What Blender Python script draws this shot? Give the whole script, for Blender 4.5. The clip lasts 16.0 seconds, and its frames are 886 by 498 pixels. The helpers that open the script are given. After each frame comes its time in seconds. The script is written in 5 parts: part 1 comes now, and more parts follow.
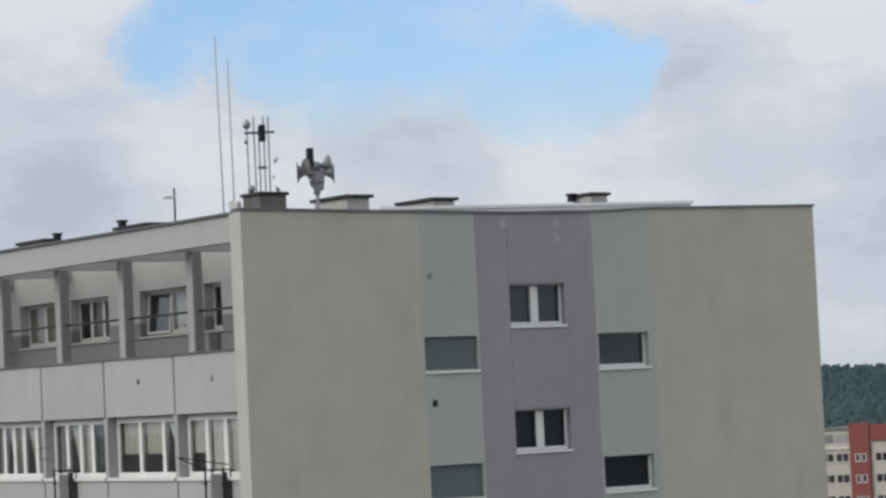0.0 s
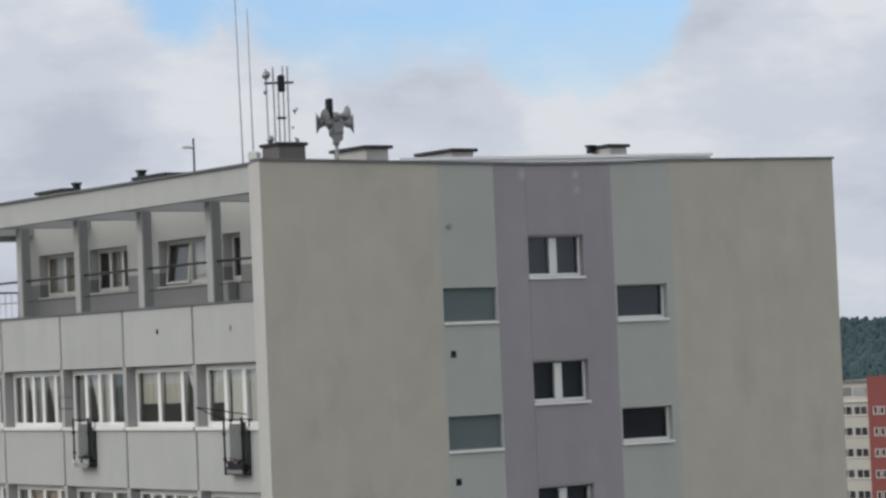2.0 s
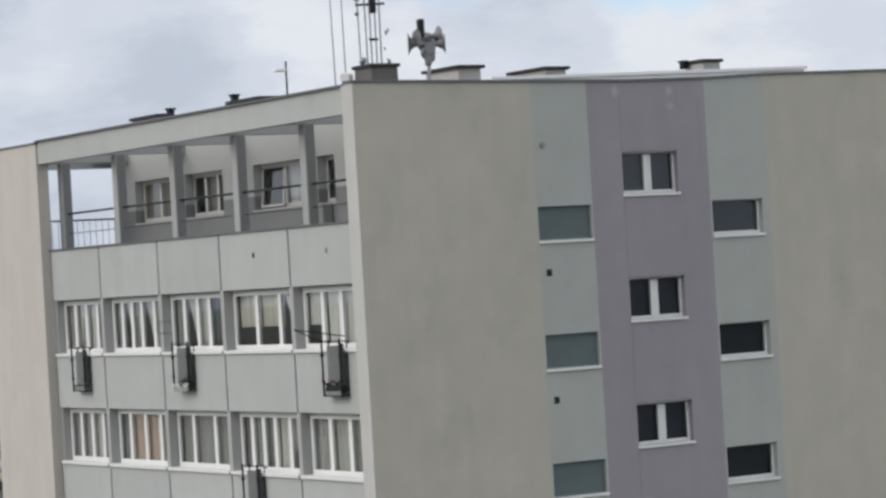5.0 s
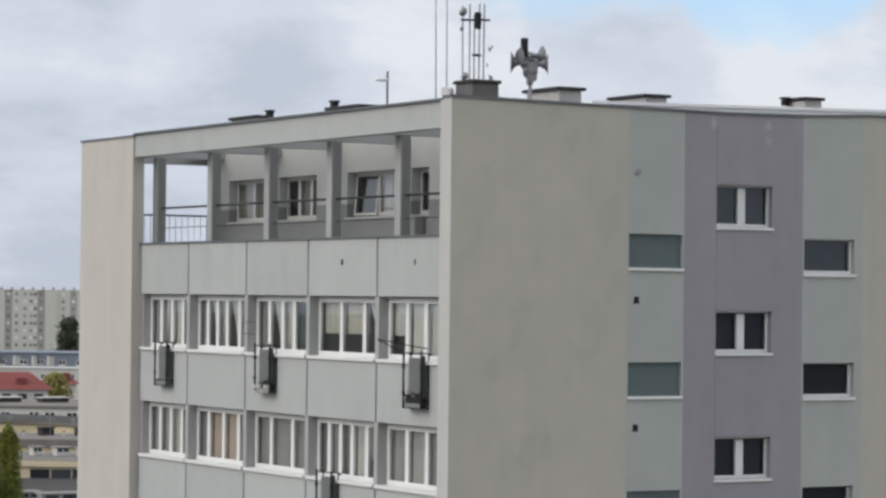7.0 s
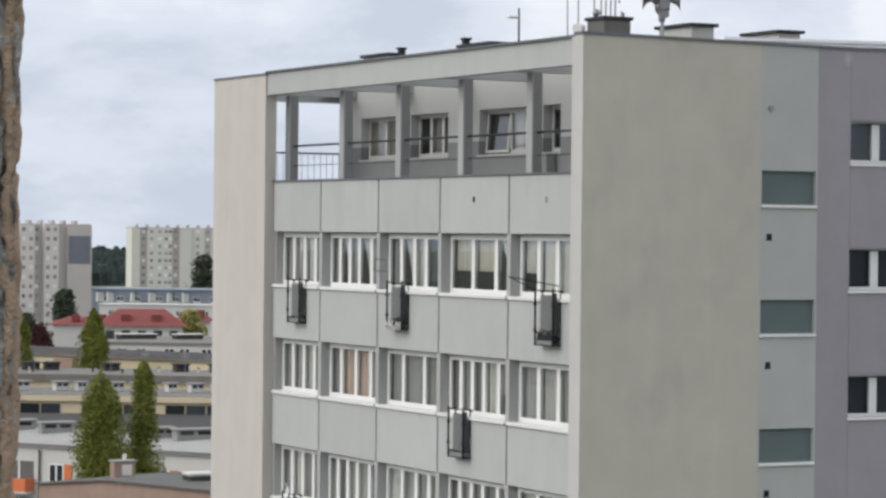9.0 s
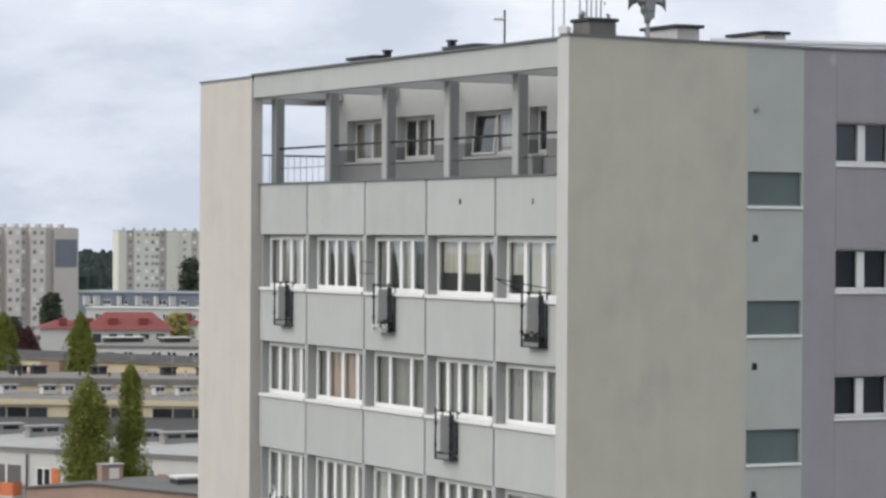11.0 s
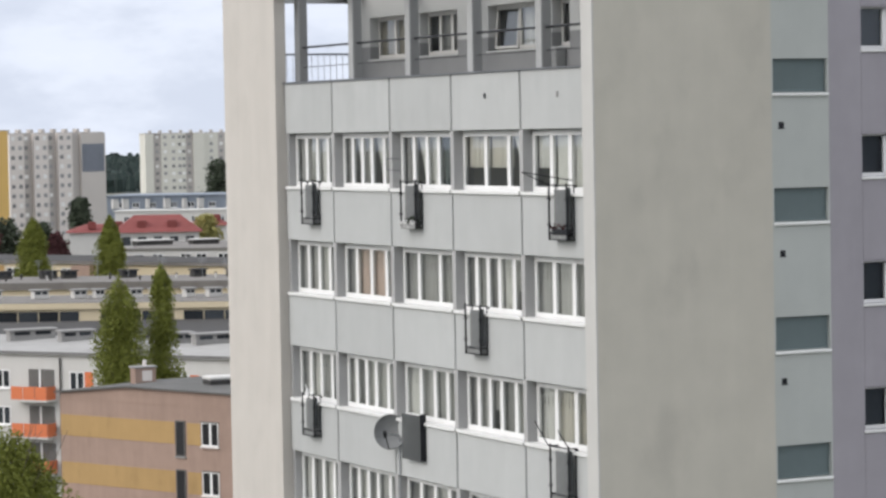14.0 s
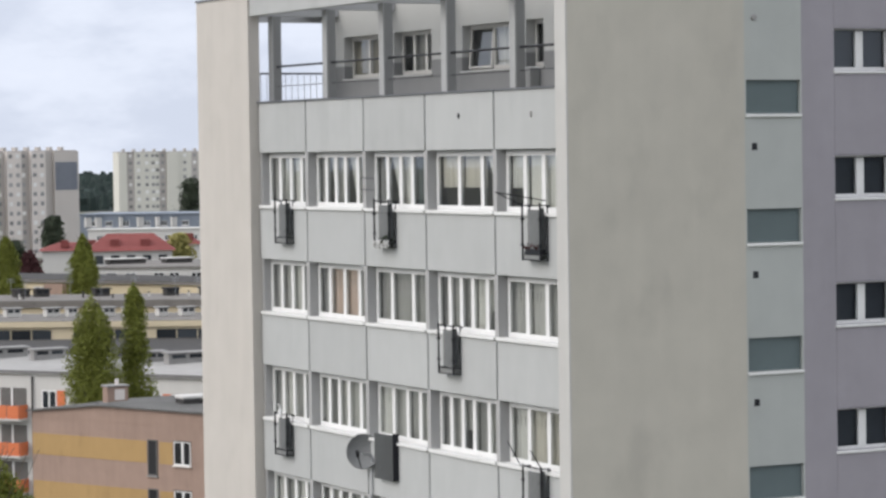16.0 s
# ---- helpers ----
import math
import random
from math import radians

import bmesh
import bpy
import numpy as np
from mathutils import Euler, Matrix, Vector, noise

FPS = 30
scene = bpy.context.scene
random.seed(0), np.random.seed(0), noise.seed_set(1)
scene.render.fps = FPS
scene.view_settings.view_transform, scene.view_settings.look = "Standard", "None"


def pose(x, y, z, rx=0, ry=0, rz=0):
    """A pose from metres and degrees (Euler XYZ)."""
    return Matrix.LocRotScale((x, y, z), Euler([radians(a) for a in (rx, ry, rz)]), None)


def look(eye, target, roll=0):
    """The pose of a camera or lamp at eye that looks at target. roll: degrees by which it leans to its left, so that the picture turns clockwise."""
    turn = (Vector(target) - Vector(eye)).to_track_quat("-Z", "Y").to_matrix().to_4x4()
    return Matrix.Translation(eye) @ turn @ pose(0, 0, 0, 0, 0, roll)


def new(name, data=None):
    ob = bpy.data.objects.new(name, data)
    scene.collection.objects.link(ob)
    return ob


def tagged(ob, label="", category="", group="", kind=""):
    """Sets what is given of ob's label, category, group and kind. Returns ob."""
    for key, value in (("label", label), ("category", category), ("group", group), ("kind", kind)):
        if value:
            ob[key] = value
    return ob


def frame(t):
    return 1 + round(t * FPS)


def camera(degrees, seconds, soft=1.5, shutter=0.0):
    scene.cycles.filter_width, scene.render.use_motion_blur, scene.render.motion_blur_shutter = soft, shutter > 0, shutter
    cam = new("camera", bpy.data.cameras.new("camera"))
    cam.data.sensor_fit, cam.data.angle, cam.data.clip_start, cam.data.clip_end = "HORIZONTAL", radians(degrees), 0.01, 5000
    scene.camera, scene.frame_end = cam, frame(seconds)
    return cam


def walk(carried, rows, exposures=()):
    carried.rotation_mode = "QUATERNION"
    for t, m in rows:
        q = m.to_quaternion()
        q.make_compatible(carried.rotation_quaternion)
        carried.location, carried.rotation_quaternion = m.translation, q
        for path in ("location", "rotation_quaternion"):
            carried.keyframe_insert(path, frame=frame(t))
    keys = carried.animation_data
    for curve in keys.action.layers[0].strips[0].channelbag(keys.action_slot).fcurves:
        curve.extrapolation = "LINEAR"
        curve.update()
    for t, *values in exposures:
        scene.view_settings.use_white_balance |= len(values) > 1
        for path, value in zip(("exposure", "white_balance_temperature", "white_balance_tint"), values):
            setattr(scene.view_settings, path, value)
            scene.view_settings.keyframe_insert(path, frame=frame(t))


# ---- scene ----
# ---- camera ----
EYE = Vector((-29.16, -50.18, 30.0))
cam = camera(18.27, 16.0, soft=2.8)
# seconds, bearing from +y to the right, pitch up, roll (degrees), step aside (metres)
PATH = (
    (0, 34.351, 3.181, -2.659, -0.060),
    (0.5, 34.038, 3.449, -2.510, -0.060),
    (1, 33.832, 3.255, -2.416, -0.060),
    (1.5, 33.930, 3.135, -2.310, -0.060),
    (1.8, 33.932, 2.750, -2.345, -0.060),
    (2, 33.914, 2.182, -2.407, -0.060),
    (2.3, 34.005, 2.307, -2.390, -0.060),
    (2.5, 33.867, 2.422, -2.447, -0.060),
    (3, 33.861, 2.488, -2.645, -0.060),
    (3.5, 33.756, 2.761, -2.759, -0.060),
    (4, 33.059, 2.085, -3.024, -0.060),
    (4.2, 32.869, 1.996, -3.155, -0.060),
    (4.5, 32.252, 1.522, -3.589, -0.060),
    (4.7, 31.993, 0.911, -3.671, -0.060),
    (6.8, 30.169, 1.040, 0.617, -0.060),
    (7, 30.016, 1.004, 0.621, -0.060),
    (7.5, 29.942, 1.044, 0.545, -0.057),
    (7.8, 29.630, 1.053, 0.350, -0.056),
    (8, 28.996, 0.947, 0.042, -0.055),
    (8.2, 27.080, 0.420, 0.100, -0.051),
    (8.3, 26.790, 0.150, 0.125, -0.048),
    (8.5, 27.035, -0.038, 0.213, -0.042),
    (8.7, 27.248, -0.334, 0.611, -0.037),
    (10.8, 27.643, -0.211, 0.135, -0.030),
    (11, 27.541, -0.280, 0.376, -0.024),
    (11.2, 26.900, -0.322, 0.150, -0.018),
    (11.3, 26.140, -0.352, 0.230, -0.014),
    (11.5, 24.392, -0.522, -0.139, -0.006),
    (11.6, 24.250, -0.610, -0.120, -0.004),
    (11.8, 24.421, -0.795, -0.170, -0.002),
    (12, 24.769, -0.874, -0.002, 0.000),
    (12.5, 25.089, -1.034, -0.077, 0.000),
    (12.8, 25.086, -1.150, -0.400, 0.000),
    (13, 25.472, -1.642, -0.375, 0.000),
    (13.2, 26.120, -2.620, -0.530, 0.000),
    (13.5, 27.080, -2.713, -0.671, 0.000),
    (13.8, 27.097, -2.528, -1.010, 0.000),
    (14, 26.946, -2.454, -1.045, 0.000),
    (14.3, 27.239, -2.092, -1.405, 0.000),
    (14.5, 27.196, -1.573, -2.006, 0.000),
    (14.8, 27.112, -1.538, -2.100, 0.000),
    (15, 26.930, -1.398, -1.405, 0.000),
    (15.2, 26.745, -1.318, -0.860, 0.000),
    (15.5, 26.708, -1.647, -0.848, 0.000),
    (15.8, 27.022, -1.672, -0.650, 0.000),
    (16, 27.508, -2.053, -0.816, 0.000),
)


def bearing(deg, dist, z=0.0):
    a = radians(deg)
    return Vector((EYE.x + dist * math.sin(a), EYE.y + dist * math.cos(a), z))


def aim(yaw, pitch, roll, aside=0.0):
    a, p = radians(yaw), radians(pitch)
    way = Vector((math.sin(a) * math.cos(p), math.cos(a) * math.cos(p), math.sin(p)))
    eye = EYE + Vector((math.cos(a), -math.sin(a), 0)) * aside
    return look(eye, eye + way, roll)


walk(cam, [(r[0], aim(*r[1:])) for r in PATH], exposures=((0, -0.20, 6250, 10), (3.5, -0.12, 6250, 10), (4.7, -0.05, 6200, 10), (7, -0.03, 6200, 10), (8.0, -0.04, 6200, 10), (8.5, 0.13, 6200, 10), (8.7, 0.14, 6200, 10), (11, 0.19, 6200, 10), (13, 0.31, 6200, 11.3), (13.5, 0.36, 6200, 11.4), (14, 0.37, 6200, 11.5), (15, 0.30, 6190, 11.8), (16, 0.31, 6180, 12)))

# ---- world and sun ----
world = bpy.data.worlds.new("world")
scene.world = world
world.use_nodes = True
wn, wl = world.node_tree.nodes, world.node_tree.links
SUN_TO = Vector((-0.84, 0.16, 0.50)).normalized()
bg = wn["Background"]
sky = wn.new("ShaderNodeTexSky")
sky.sky_type, sky.sun_disc = "NISHITA", False
sky.sun_elevation, sky.sun_rotation = math.asin(SUN_TO.z), math.atan2(SUN_TO.x, SUN_TO.y)
co = wn.new("ShaderNodeTexCoord")


def wmath(op, a, b=None, c=None, clamp=False):
    n = wn.new("ShaderNodeMath")
    n.operation, n.use_clamp = op, clamp
    for i, v in enumerate((a, b, c)):
        if v is None:
            continue
        if isinstance(v, (int, float)):
            n.inputs[i].default_value = v
        else:
            wl.new(v, n.inputs[i])
    return n.outputs[0]


def wnoise(scale, detail, rough, stretch, shift=(0, 0, 0)):
    mp = wn.new("ShaderNodeMapping")
    mp.inputs["Scale"].default_value = stretch
    mp.inputs["Location"].default_value = shift
    wl.new(co.outputs["Generated"], mp.inputs["Vector"])
    n = wn.new("ShaderNodeTexNoise")
    n.inputs["Scale"].default_value, n.inputs["Detail"].default_value, n.inputs["Roughness"].default_value = scale, detail, rough
    wl.new(mp.outputs[0], n.inputs["Vector"])
    return n.outputs["Fac"]


def wramp(fac, *stops):
    n = wn.new("ShaderNodeValToRGB")
    el = n.color_ramp.elements
    while len(el) < len(stops):
        el.new(0.5)
    for e, (p, c) in zip(el, stops):
        e.position, e.color = p, (*c, 1)
    n.color_ramp.interpolation = "EASE"
    wl.new(fac, n.inputs["Fac"])
    return n.outputs["Color"]


def wmix(fac, a, b):
    n = wn.new("ShaderNodeMix")
    n.data_type = "RGBA"
    wl.new(fac, n.inputs["Factor"])
    wl.new(a, n.inputs["A"])
    wl.new(b, n.inputs["B"])
    return n.outputs["Result"]


# ragged cloud edges: the direction is shaken before the gaps are laid out
shake = wn.new("ShaderNodeTexNoise")
shake.inputs["Scale"].default_value, shake.inputs["Detail"].default_value, shake.inputs["Roughness"].default_value = 16.0, 5.0, 0.55
wl.new(co.outputs["Generated"], shake.inputs["Vector"])
centred = wn.new("ShaderNodeVectorMath")
centred.operation = "SUBTRACT"
wl.new(shake.outputs["Color"], centred.inputs[0])
centred.inputs[1].default_value = (0.5, 0.5, 0.5)
shaken = wn.new("ShaderNodeVectorMath")
shaken.operation = "MULTIPLY_ADD"
wl.new(centred.outputs[0], shaken.inputs[0])
shaken.inputs[1].default_value = (0.075, 0.075, 0.05)
wl.new(co.outputs["Generated"], shaken.inputs[2])
unit = wn.new("ShaderNodeVectorMath")
unit.operation = "NORMALIZE"
wl.new(shaken.outputs[0], unit.inputs[0])


def toward(deg, elev):
    """Cosine between the sky's direction and a bearing and elevation."""
    a, e = radians(deg), radians(elev)
    n = wn.new("ShaderNodeVectorMath")
    n.operation = "DOT_PRODUCT"
    wl.new(unit.outputs[0], n.inputs[0])
    n.inputs[1].default_value = (math.sin(a) * math.cos(e), math.cos(a) * math.cos(e), math.sin(e))
    return n.outputs["Value"]


def hole(deg, elev, radius, edge):
    """1 inside a round gap of the clouds, falling to 0 over its edge (degrees)."""
    d = toward(deg, elev)
    c1, c0 = math.cos(radians(radius)), math.cos(radians(radius + edge))
    n = wn.new("ShaderNodeMapRange")
    n.interpolation_type = "SMOOTHSTEP"
    wl.new(d, n.inputs["Value"])
    n.inputs["From Min"].default_value, n.inputs["From Max"].default_value = c0, c1
    return n.outputs["Result"]


sep = wn.new("ShaderNodeSeparateXYZ")
wl.new(co.outputs["Generated"], sep.inputs[0])
up = wmath("MAXIMUM", sep.outputs["Z"], 0.0)
big = wnoise(9.0, 6.0, 0.55, (1, 1, 2.6), (0.3, 0.1, 0.0))
soft_n = wnoise(3.2, 3.0, 0.5, (1, 1, 2.2), (0.0, 0.7, 0.2))
fine = wnoise(30.0, 5.0, 0.6, (1, 1, 2.0))
tone = wmath("ADD", wmath("MULTIPLY_ADD", big, 0.68, wmath("MULTIPLY", fine, 0.12)), wmath("MULTIPLY", soft_n, 0.20))
tone = wmath("ADD", tone, wmath("MULTIPLY", wmath("SUBTRACT", up, 0.06), 0.8))


def any_of(spots):
    """The strongest of several soft round fields of the sky."""
    out = None
    for spot in spots:
        out = hole(*spot) if out is None else wmath("MAXIMUM", out, hole(*spot))
    return out


# white heads and grey banks of the cloud cover: bearing, elevation, radius, edge in degrees
heads = any_of(((42.8, 7.8, 0.2, 1.3), (29.5, 5.6, 0.3, 2.2), (36.6, 5.2, 0.2, 1.5), (26.0, 8.4, 0.4, 2.0), (24.5, 5.6, 0.3, 1.8)))
banks = any_of(((20.0, 1.8, 5.0, 5.0), (38.2, 7.2, 0.4, 1.3), (40.6, 6.4, 0.5, 1.6), (33.2, 4.6, 0.2, 2.0), (27.5, 3.8, 0.4, 2.0), (43.0, 5.4, 0.5, 1.6)))
tone = wmath("ADD", tone, wmath("MULTIPLY_ADD", heads, 0.075, wmath("MULTIPLY", banks, -0.055)))
cloud = wramp(tone, (0.37, (0.545, 0.58, 0.645)), (0.49, (0.665, 0.695, 0.75)), (0.61, (0.795, 0.803, 0.82)))
gaps = any_of(((32.4, 8.4, 1.5, 1.9), (31.0, 8.4, 0.6, 1.6), (29.9, 8.1, 0.2, 1.7), (28.9, 7.5, 0.02, 1.5), (33.2, 9.9, 1.6, 2.2), (34.6, 7.5, 0.7, 1.5), (36.2, 6.7, 0.6, 1.3), (37.6, 6.4, 0.6, 1.1), (38.7, 6.2, 0.4, 1.0), (40.6, 8.9, 0.1, 1.0)))
rough_n = wmath("ADD", wmath("MULTIPLY", big, 0.6), wmath("MULTIPLY", fine, 0.4))
ease = wn.new("ShaderNodeMapRange")
ease.interpolation_type = "SMOOTHSTEP"
wl.new(wmath("ADD", gaps, wmath("MULTIPLY", wmath("SUBTRACT", 0.5, rough_n), 1.9)), ease.inputs["Value"])
ease.inputs["From Min"].default_value, ease.inputs["From Max"].default_value = 0.15, 1.15
gap = wmath("MULTIPLY", ease.outputs[0], wmath("MULTIPLY", wmath("SUBTRACT", up, 0.06), 16.0, clamp=True), clamp=True)
sk = wn.new("ShaderNodeVectorMath")
sk.operation = "MULTIPLY"
wl.new(sky.outputs[0], sk.inputs[0])
sk.inputs[1].default_value = (0.136, 0.155, 0.185)
wl.new(wmix(gap, cloud, sk.outputs[0]), bg.inputs["Color"])
# an overcast sky is brighter overhead than at the horizon
wl.new(wmath("MULTIPLY_ADD", wmath("POWER", up, 1.3), 0.62, 1.0), bg.inputs["Strength"])

sun_data = bpy.data.lights.new("sun", "SUN")
sun_data.energy, sun_data.angle, sun_data.color = 1.7, radians(40), (1.0, 0.92, 0.83)
sun = new("sun", sun_data)
sun.matrix_world = look((0, 0, 60), Vector((0, 0, 60)) - SUN_TO)


# ---- materials ----
def mat(name, color, rough=0.8, metal=0.0, var=0.12, scale=6.0, bump=0.0, bump_scale=40.0, tint=None, streak=0.0, rnd=0.0, dirt=0.0, spots=()):
    """A painted or raw surface: two scales of variation, vertical streaks, blotches and fine relief."""
    m = bpy.data.materials.new(name)
    m.use_nodes = True
    n, l = m.node_tree.nodes, m.node_tree.links
    b = n["Principled BSDF"]
    b.inputs["Roughness"].default_value, b.inputs["Metallic"].default_value = rough, metal
    b.inputs["Specular IOR Level"].default_value = 0.25
    tc = n.new("ShaderNodeTexCoord")

    def noisy(sc, stretch=(1, 1, 1), detail=5.0):
        mp = n.new("ShaderNodeMapping")
        mp.inputs["Scale"].default_value = stretch
        l.new(tc.outputs["Object"], mp.inputs["Vector"])
        t = n.new("ShaderNodeTexNoise")
        t.inputs["Scale"].default_value, t.inputs["Detail"].default_value = sc, detail
        l.new(mp.outputs[0], t.inputs["Vector"])
        return t.outputs["Fac"]

    def op(kind, a, bb):
        q = n.new("ShaderNodeMath")
        q.operation = kind
        for i, v in enumerate((a, bb)):
            if isinstance(v, (int, float)):
                q.inputs[i].default_value = v
            else:
                l.new(v, q.inputs[i])
        return q.outputs[0]

    f = op("MULTIPLY", op("SUBTRACT", noisy(scale), 0.5), var * 2.2)
    f = op("ADD", f, op("MULTIPLY", op("SUBTRACT", noisy(scale * 0.13), 0.5), var * 2.6))
    if streak:
        f = op("ADD", f, op("MULTIPLY", op("SUBTRACT", noisy(2.2, (1, 1, 0.12), 6.0), 0.5), streak * 2.0))
    if dirt:
        q = n.new("ShaderNodeMapRange")
        l.new(noisy(0.9, (1, 1, 0.6), 7.0), q.inputs["Value"])
        q.inputs["From Min"].default_value, q.inputs["From Max"].default_value = 0.56, 0.72
        f = op("SUBTRACT", f, op("MULTIPLY", q.outputs[0], dirt))
    for sx, sz, rx, rz, amount in spots:  # stains of their own shape
        mp = n.new("ShaderNodeMapping")
        mp.inputs["Location"].default_value = (-sx / rx, 0, -sz / rz)
        mp.inputs["Scale"].default_value = (1 / rx, 0, 1 / rz)
        l.new(tc.outputs["Object"], mp.inputs["Vector"])
        ln = n.new("ShaderNodeVectorMath")
        ln.operation = "LENGTH"
        l.new(mp.outputs[0], ln.inputs[0])
        q = n.new("ShaderNodeMapRange")
        q.interpolation_type = "SMOOTHSTEP"
        l.new(ln.outputs["Value"], q.inputs["Value"])
        q.inputs["From Min"].default_value, q.inputs["From Max"].default_value, q.inputs["To Min"].default_value, q.inputs["To Max"].default_value = 0.1, 1.0, amount, 0.0
        f = op("ADD", f, op("MULTIPLY", q.outputs[0], op("ADD", noisy(9.0), 0.4)))
    if rnd:
        oi = n.new("ShaderNodeObjectInfo")
        f = op("ADD", f, op("MULTIPLY", op("SUBTRACT", oi.outputs["Random"], 0.5), rnd * 2))
    f = op("ADD", f, 1.0)
    v = n.new("ShaderNodeVectorMath")
    v.operation = "SCALE"
    v.inputs[0].default_value = color
    l.new(f, v.inputs["Scale"])
    out = v.outputs[0]
    if tint:
        mx = n.new("ShaderNodeMix")
        mx.data_type = "RGBA"
        l.new(op("MULTIPLY", noisy(scale * 0.35), 1.1), mx.inputs["Factor"])
        l.new(out, mx.inputs["A"])
        mx.inputs["B"].default_value = (*tint, 1)
        out = mx.outputs["Result"]
    l.new(out, b.inputs["Base Color"])
    if bump:
        bp = n.new("ShaderNodeBump")
        bp.inputs["Strength"].default_value, bp.inputs["Distance"].default_value = bump, 0.02
        l.new(noisy(bump_scale), bp.inputs["Height"])
        l.new(bp.outputs[0], b.inputs["Normal"])
    return m


def glass(name, tint, ior, rough=0.02):
    """Clear pane: lets light through, mirrors the sky by its angle."""
    m = bpy.data.materials.new(name)
    m.use_nodes = True
    n, l = m.node_tree.nodes, m.node_tree.links
    n.remove(n["Principled BSDF"])
    tr, gl, mx, fr = n.new("ShaderNodeBsdfTransparent"), n.new("ShaderNodeBsdfGlossy"), n.new("ShaderNodeMixShader"), n.new("ShaderNodeFresnel")
    tr.inputs["Color"].default_value = (*tint, 1)
    gl.inputs["Roughness"].default_value = rough
    gl.inputs["Color"].default_value = (0.9, 0.93, 0.95, 1)
    fr.inputs["IOR"].default_value = ior
    l.new(fr.outputs[0], mx.inputs[0])
    l.new(tr.outputs[0], mx.inputs[1])
    l.new(gl.outputs[0], mx.inputs[2])
    l.new(mx.outputs[0], n["Material Output"].inputs["Surface"])
    return m


M_BEIGE = mat("beige render", (0.452, 0.430, 0.370), 0.9, var=0.095, scale=1.1, bump=0.25, bump_scale=60, streak=0.06, dirt=0.10)
M_BEIGE_END = mat("warm beige render", (0.478, 0.452, 0.412), 0.9, var=0.06, scale=1.1, bump=0.25, bump_scale=60, streak=0.07, dirt=0.05)
M_CORNER = mat("pale corner render", (0.445, 0.44, 0.418), 0.9, var=0.06, scale=1.6, bump=0.25, bump_scale=60, streak=0.08)
M_SAGE = mat("sage render", (0.385, 0.401, 0.380), 0.9, var=0.065, scale=1.6, bump=0.25, bump_scale=60, streak=0.05)
M_MAUVE = mat("mauve render", (0.290, 0.275, 0.296), 0.9, var=0.07, scale=2.0, bump=0.25, bump_scale=60, streak=0.07, dirt=-0.06, spots=((6.72, 33.95, 0.16, 0.22, 0.35), (8.2, 33.95, 0.14, 0.16, 0.35), (8.22, 33.6, 0.16, 0.14, 0.25), (9.0, 33.0, 0.12, 1.2, -0.08)))
M_PANEL = mat("pale grey panel render", (0.390, 0.399, 0.390), 0.9, var=0.055, scale=1.5, bump=0.2, bump_scale=60, streak=0.065, rnd=0.03, dirt=0.06)
M_PIER = mat("violet grey render", (0.35, 0.35, 0.343), 0.9, var=0.05, scale=3, bump=0.2, bump_scale=60)
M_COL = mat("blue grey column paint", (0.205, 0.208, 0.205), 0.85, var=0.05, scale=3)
# paler copy for the column fronts: the brighter west light is in the colour
M_COL_LIT = mat("column paint with front light", (0.33, 0.335, 0.33), 0.85, var=0.08, scale=3, streak=0.1)
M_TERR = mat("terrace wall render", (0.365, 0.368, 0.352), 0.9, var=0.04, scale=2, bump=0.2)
M_BEAM = mat("grey beam paint", (0.345, 0.35, 0.35), 0.9, var=0.05, scale=2)
# pale only to throw more light onto the terrace wall
M_BOUNCE = mat("pale bounce sheet", (0.50, 0.49, 0.47), 0.8, var=0.08, scale=3)
M_TERR_LOW = mat("terrace lower wall grey", (0.185, 0.188, 0.186), 0.85, var=0.08, scale=2)
M_JOINT = mat("dark joint sealant", (0.16, 0.155, 0.155), 0.9, var=0.1)
M_FLASH = mat("grey metal flashing", (0.16, 0.165, 0.175), 0.5, 0.6, var=0.1, scale=3)
M_ZINC = mat("pale zinc sheet", (0.78, 0.79, 0.80), 0.5, 0.0, var=0.06, scale=2)
M_WHITE = mat("white window plastic", (0.69, 0.69, 0.675), 0.4, var=0.03, scale=5, rnd=0.03)
# greyer copy of the window white for the terrace
M_WHITE_DULL = mat("dull white window paint", (0.50, 0.49, 0.46), 0.5, var=0.08, scale=5)
M_DRAB = mat("drab beige curtain", (0.36, 0.335, 0.28), 0.95, var=0.08, scale=9, streak=0.2)
M_SILL = mat("white sill sheet", (0.66, 0.66, 0.64), 0.45, var=0.05, scale=4)
M_GLASS = glass("window glass", (0.80, 0.83, 0.82), 2.1)
M_GLASS_D = glass("stair window glass", (0.75, 0.80, 0.82), 1.6)
M_BLIND = mat("sea green blind", (0.125, 0.158, 0.160), 0.75, var=0.06, scale=4)
# backing tone: the bluish sky reflection of the stair panes is in this colour
M_BLUE_BACK = mat("slate blue curtain and sky reflection", (0.10, 0.105, 0.12), 0.8, var=0.08, scale=4)
# darkness of the rooms behind the glass is put into these two colours
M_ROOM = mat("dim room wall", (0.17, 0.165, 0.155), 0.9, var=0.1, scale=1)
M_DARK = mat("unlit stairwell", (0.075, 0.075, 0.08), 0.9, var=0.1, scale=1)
M_NET = mat("white net curtain", (0.72, 0.72, 0.69), 0.95, var=0.06, scale=9, streak=0.2, rnd=0.08)
M_GREYC = mat("grey curtain", (0.49, 0.49, 0.475), 0.95, var=0.08, scale=9, streak=0.25, rnd=0.2)
M_PINK = mat("peach curtain", (0.68, 0.57, 0.50), 0.95, var=0.06, scale=9, streak=0.2)
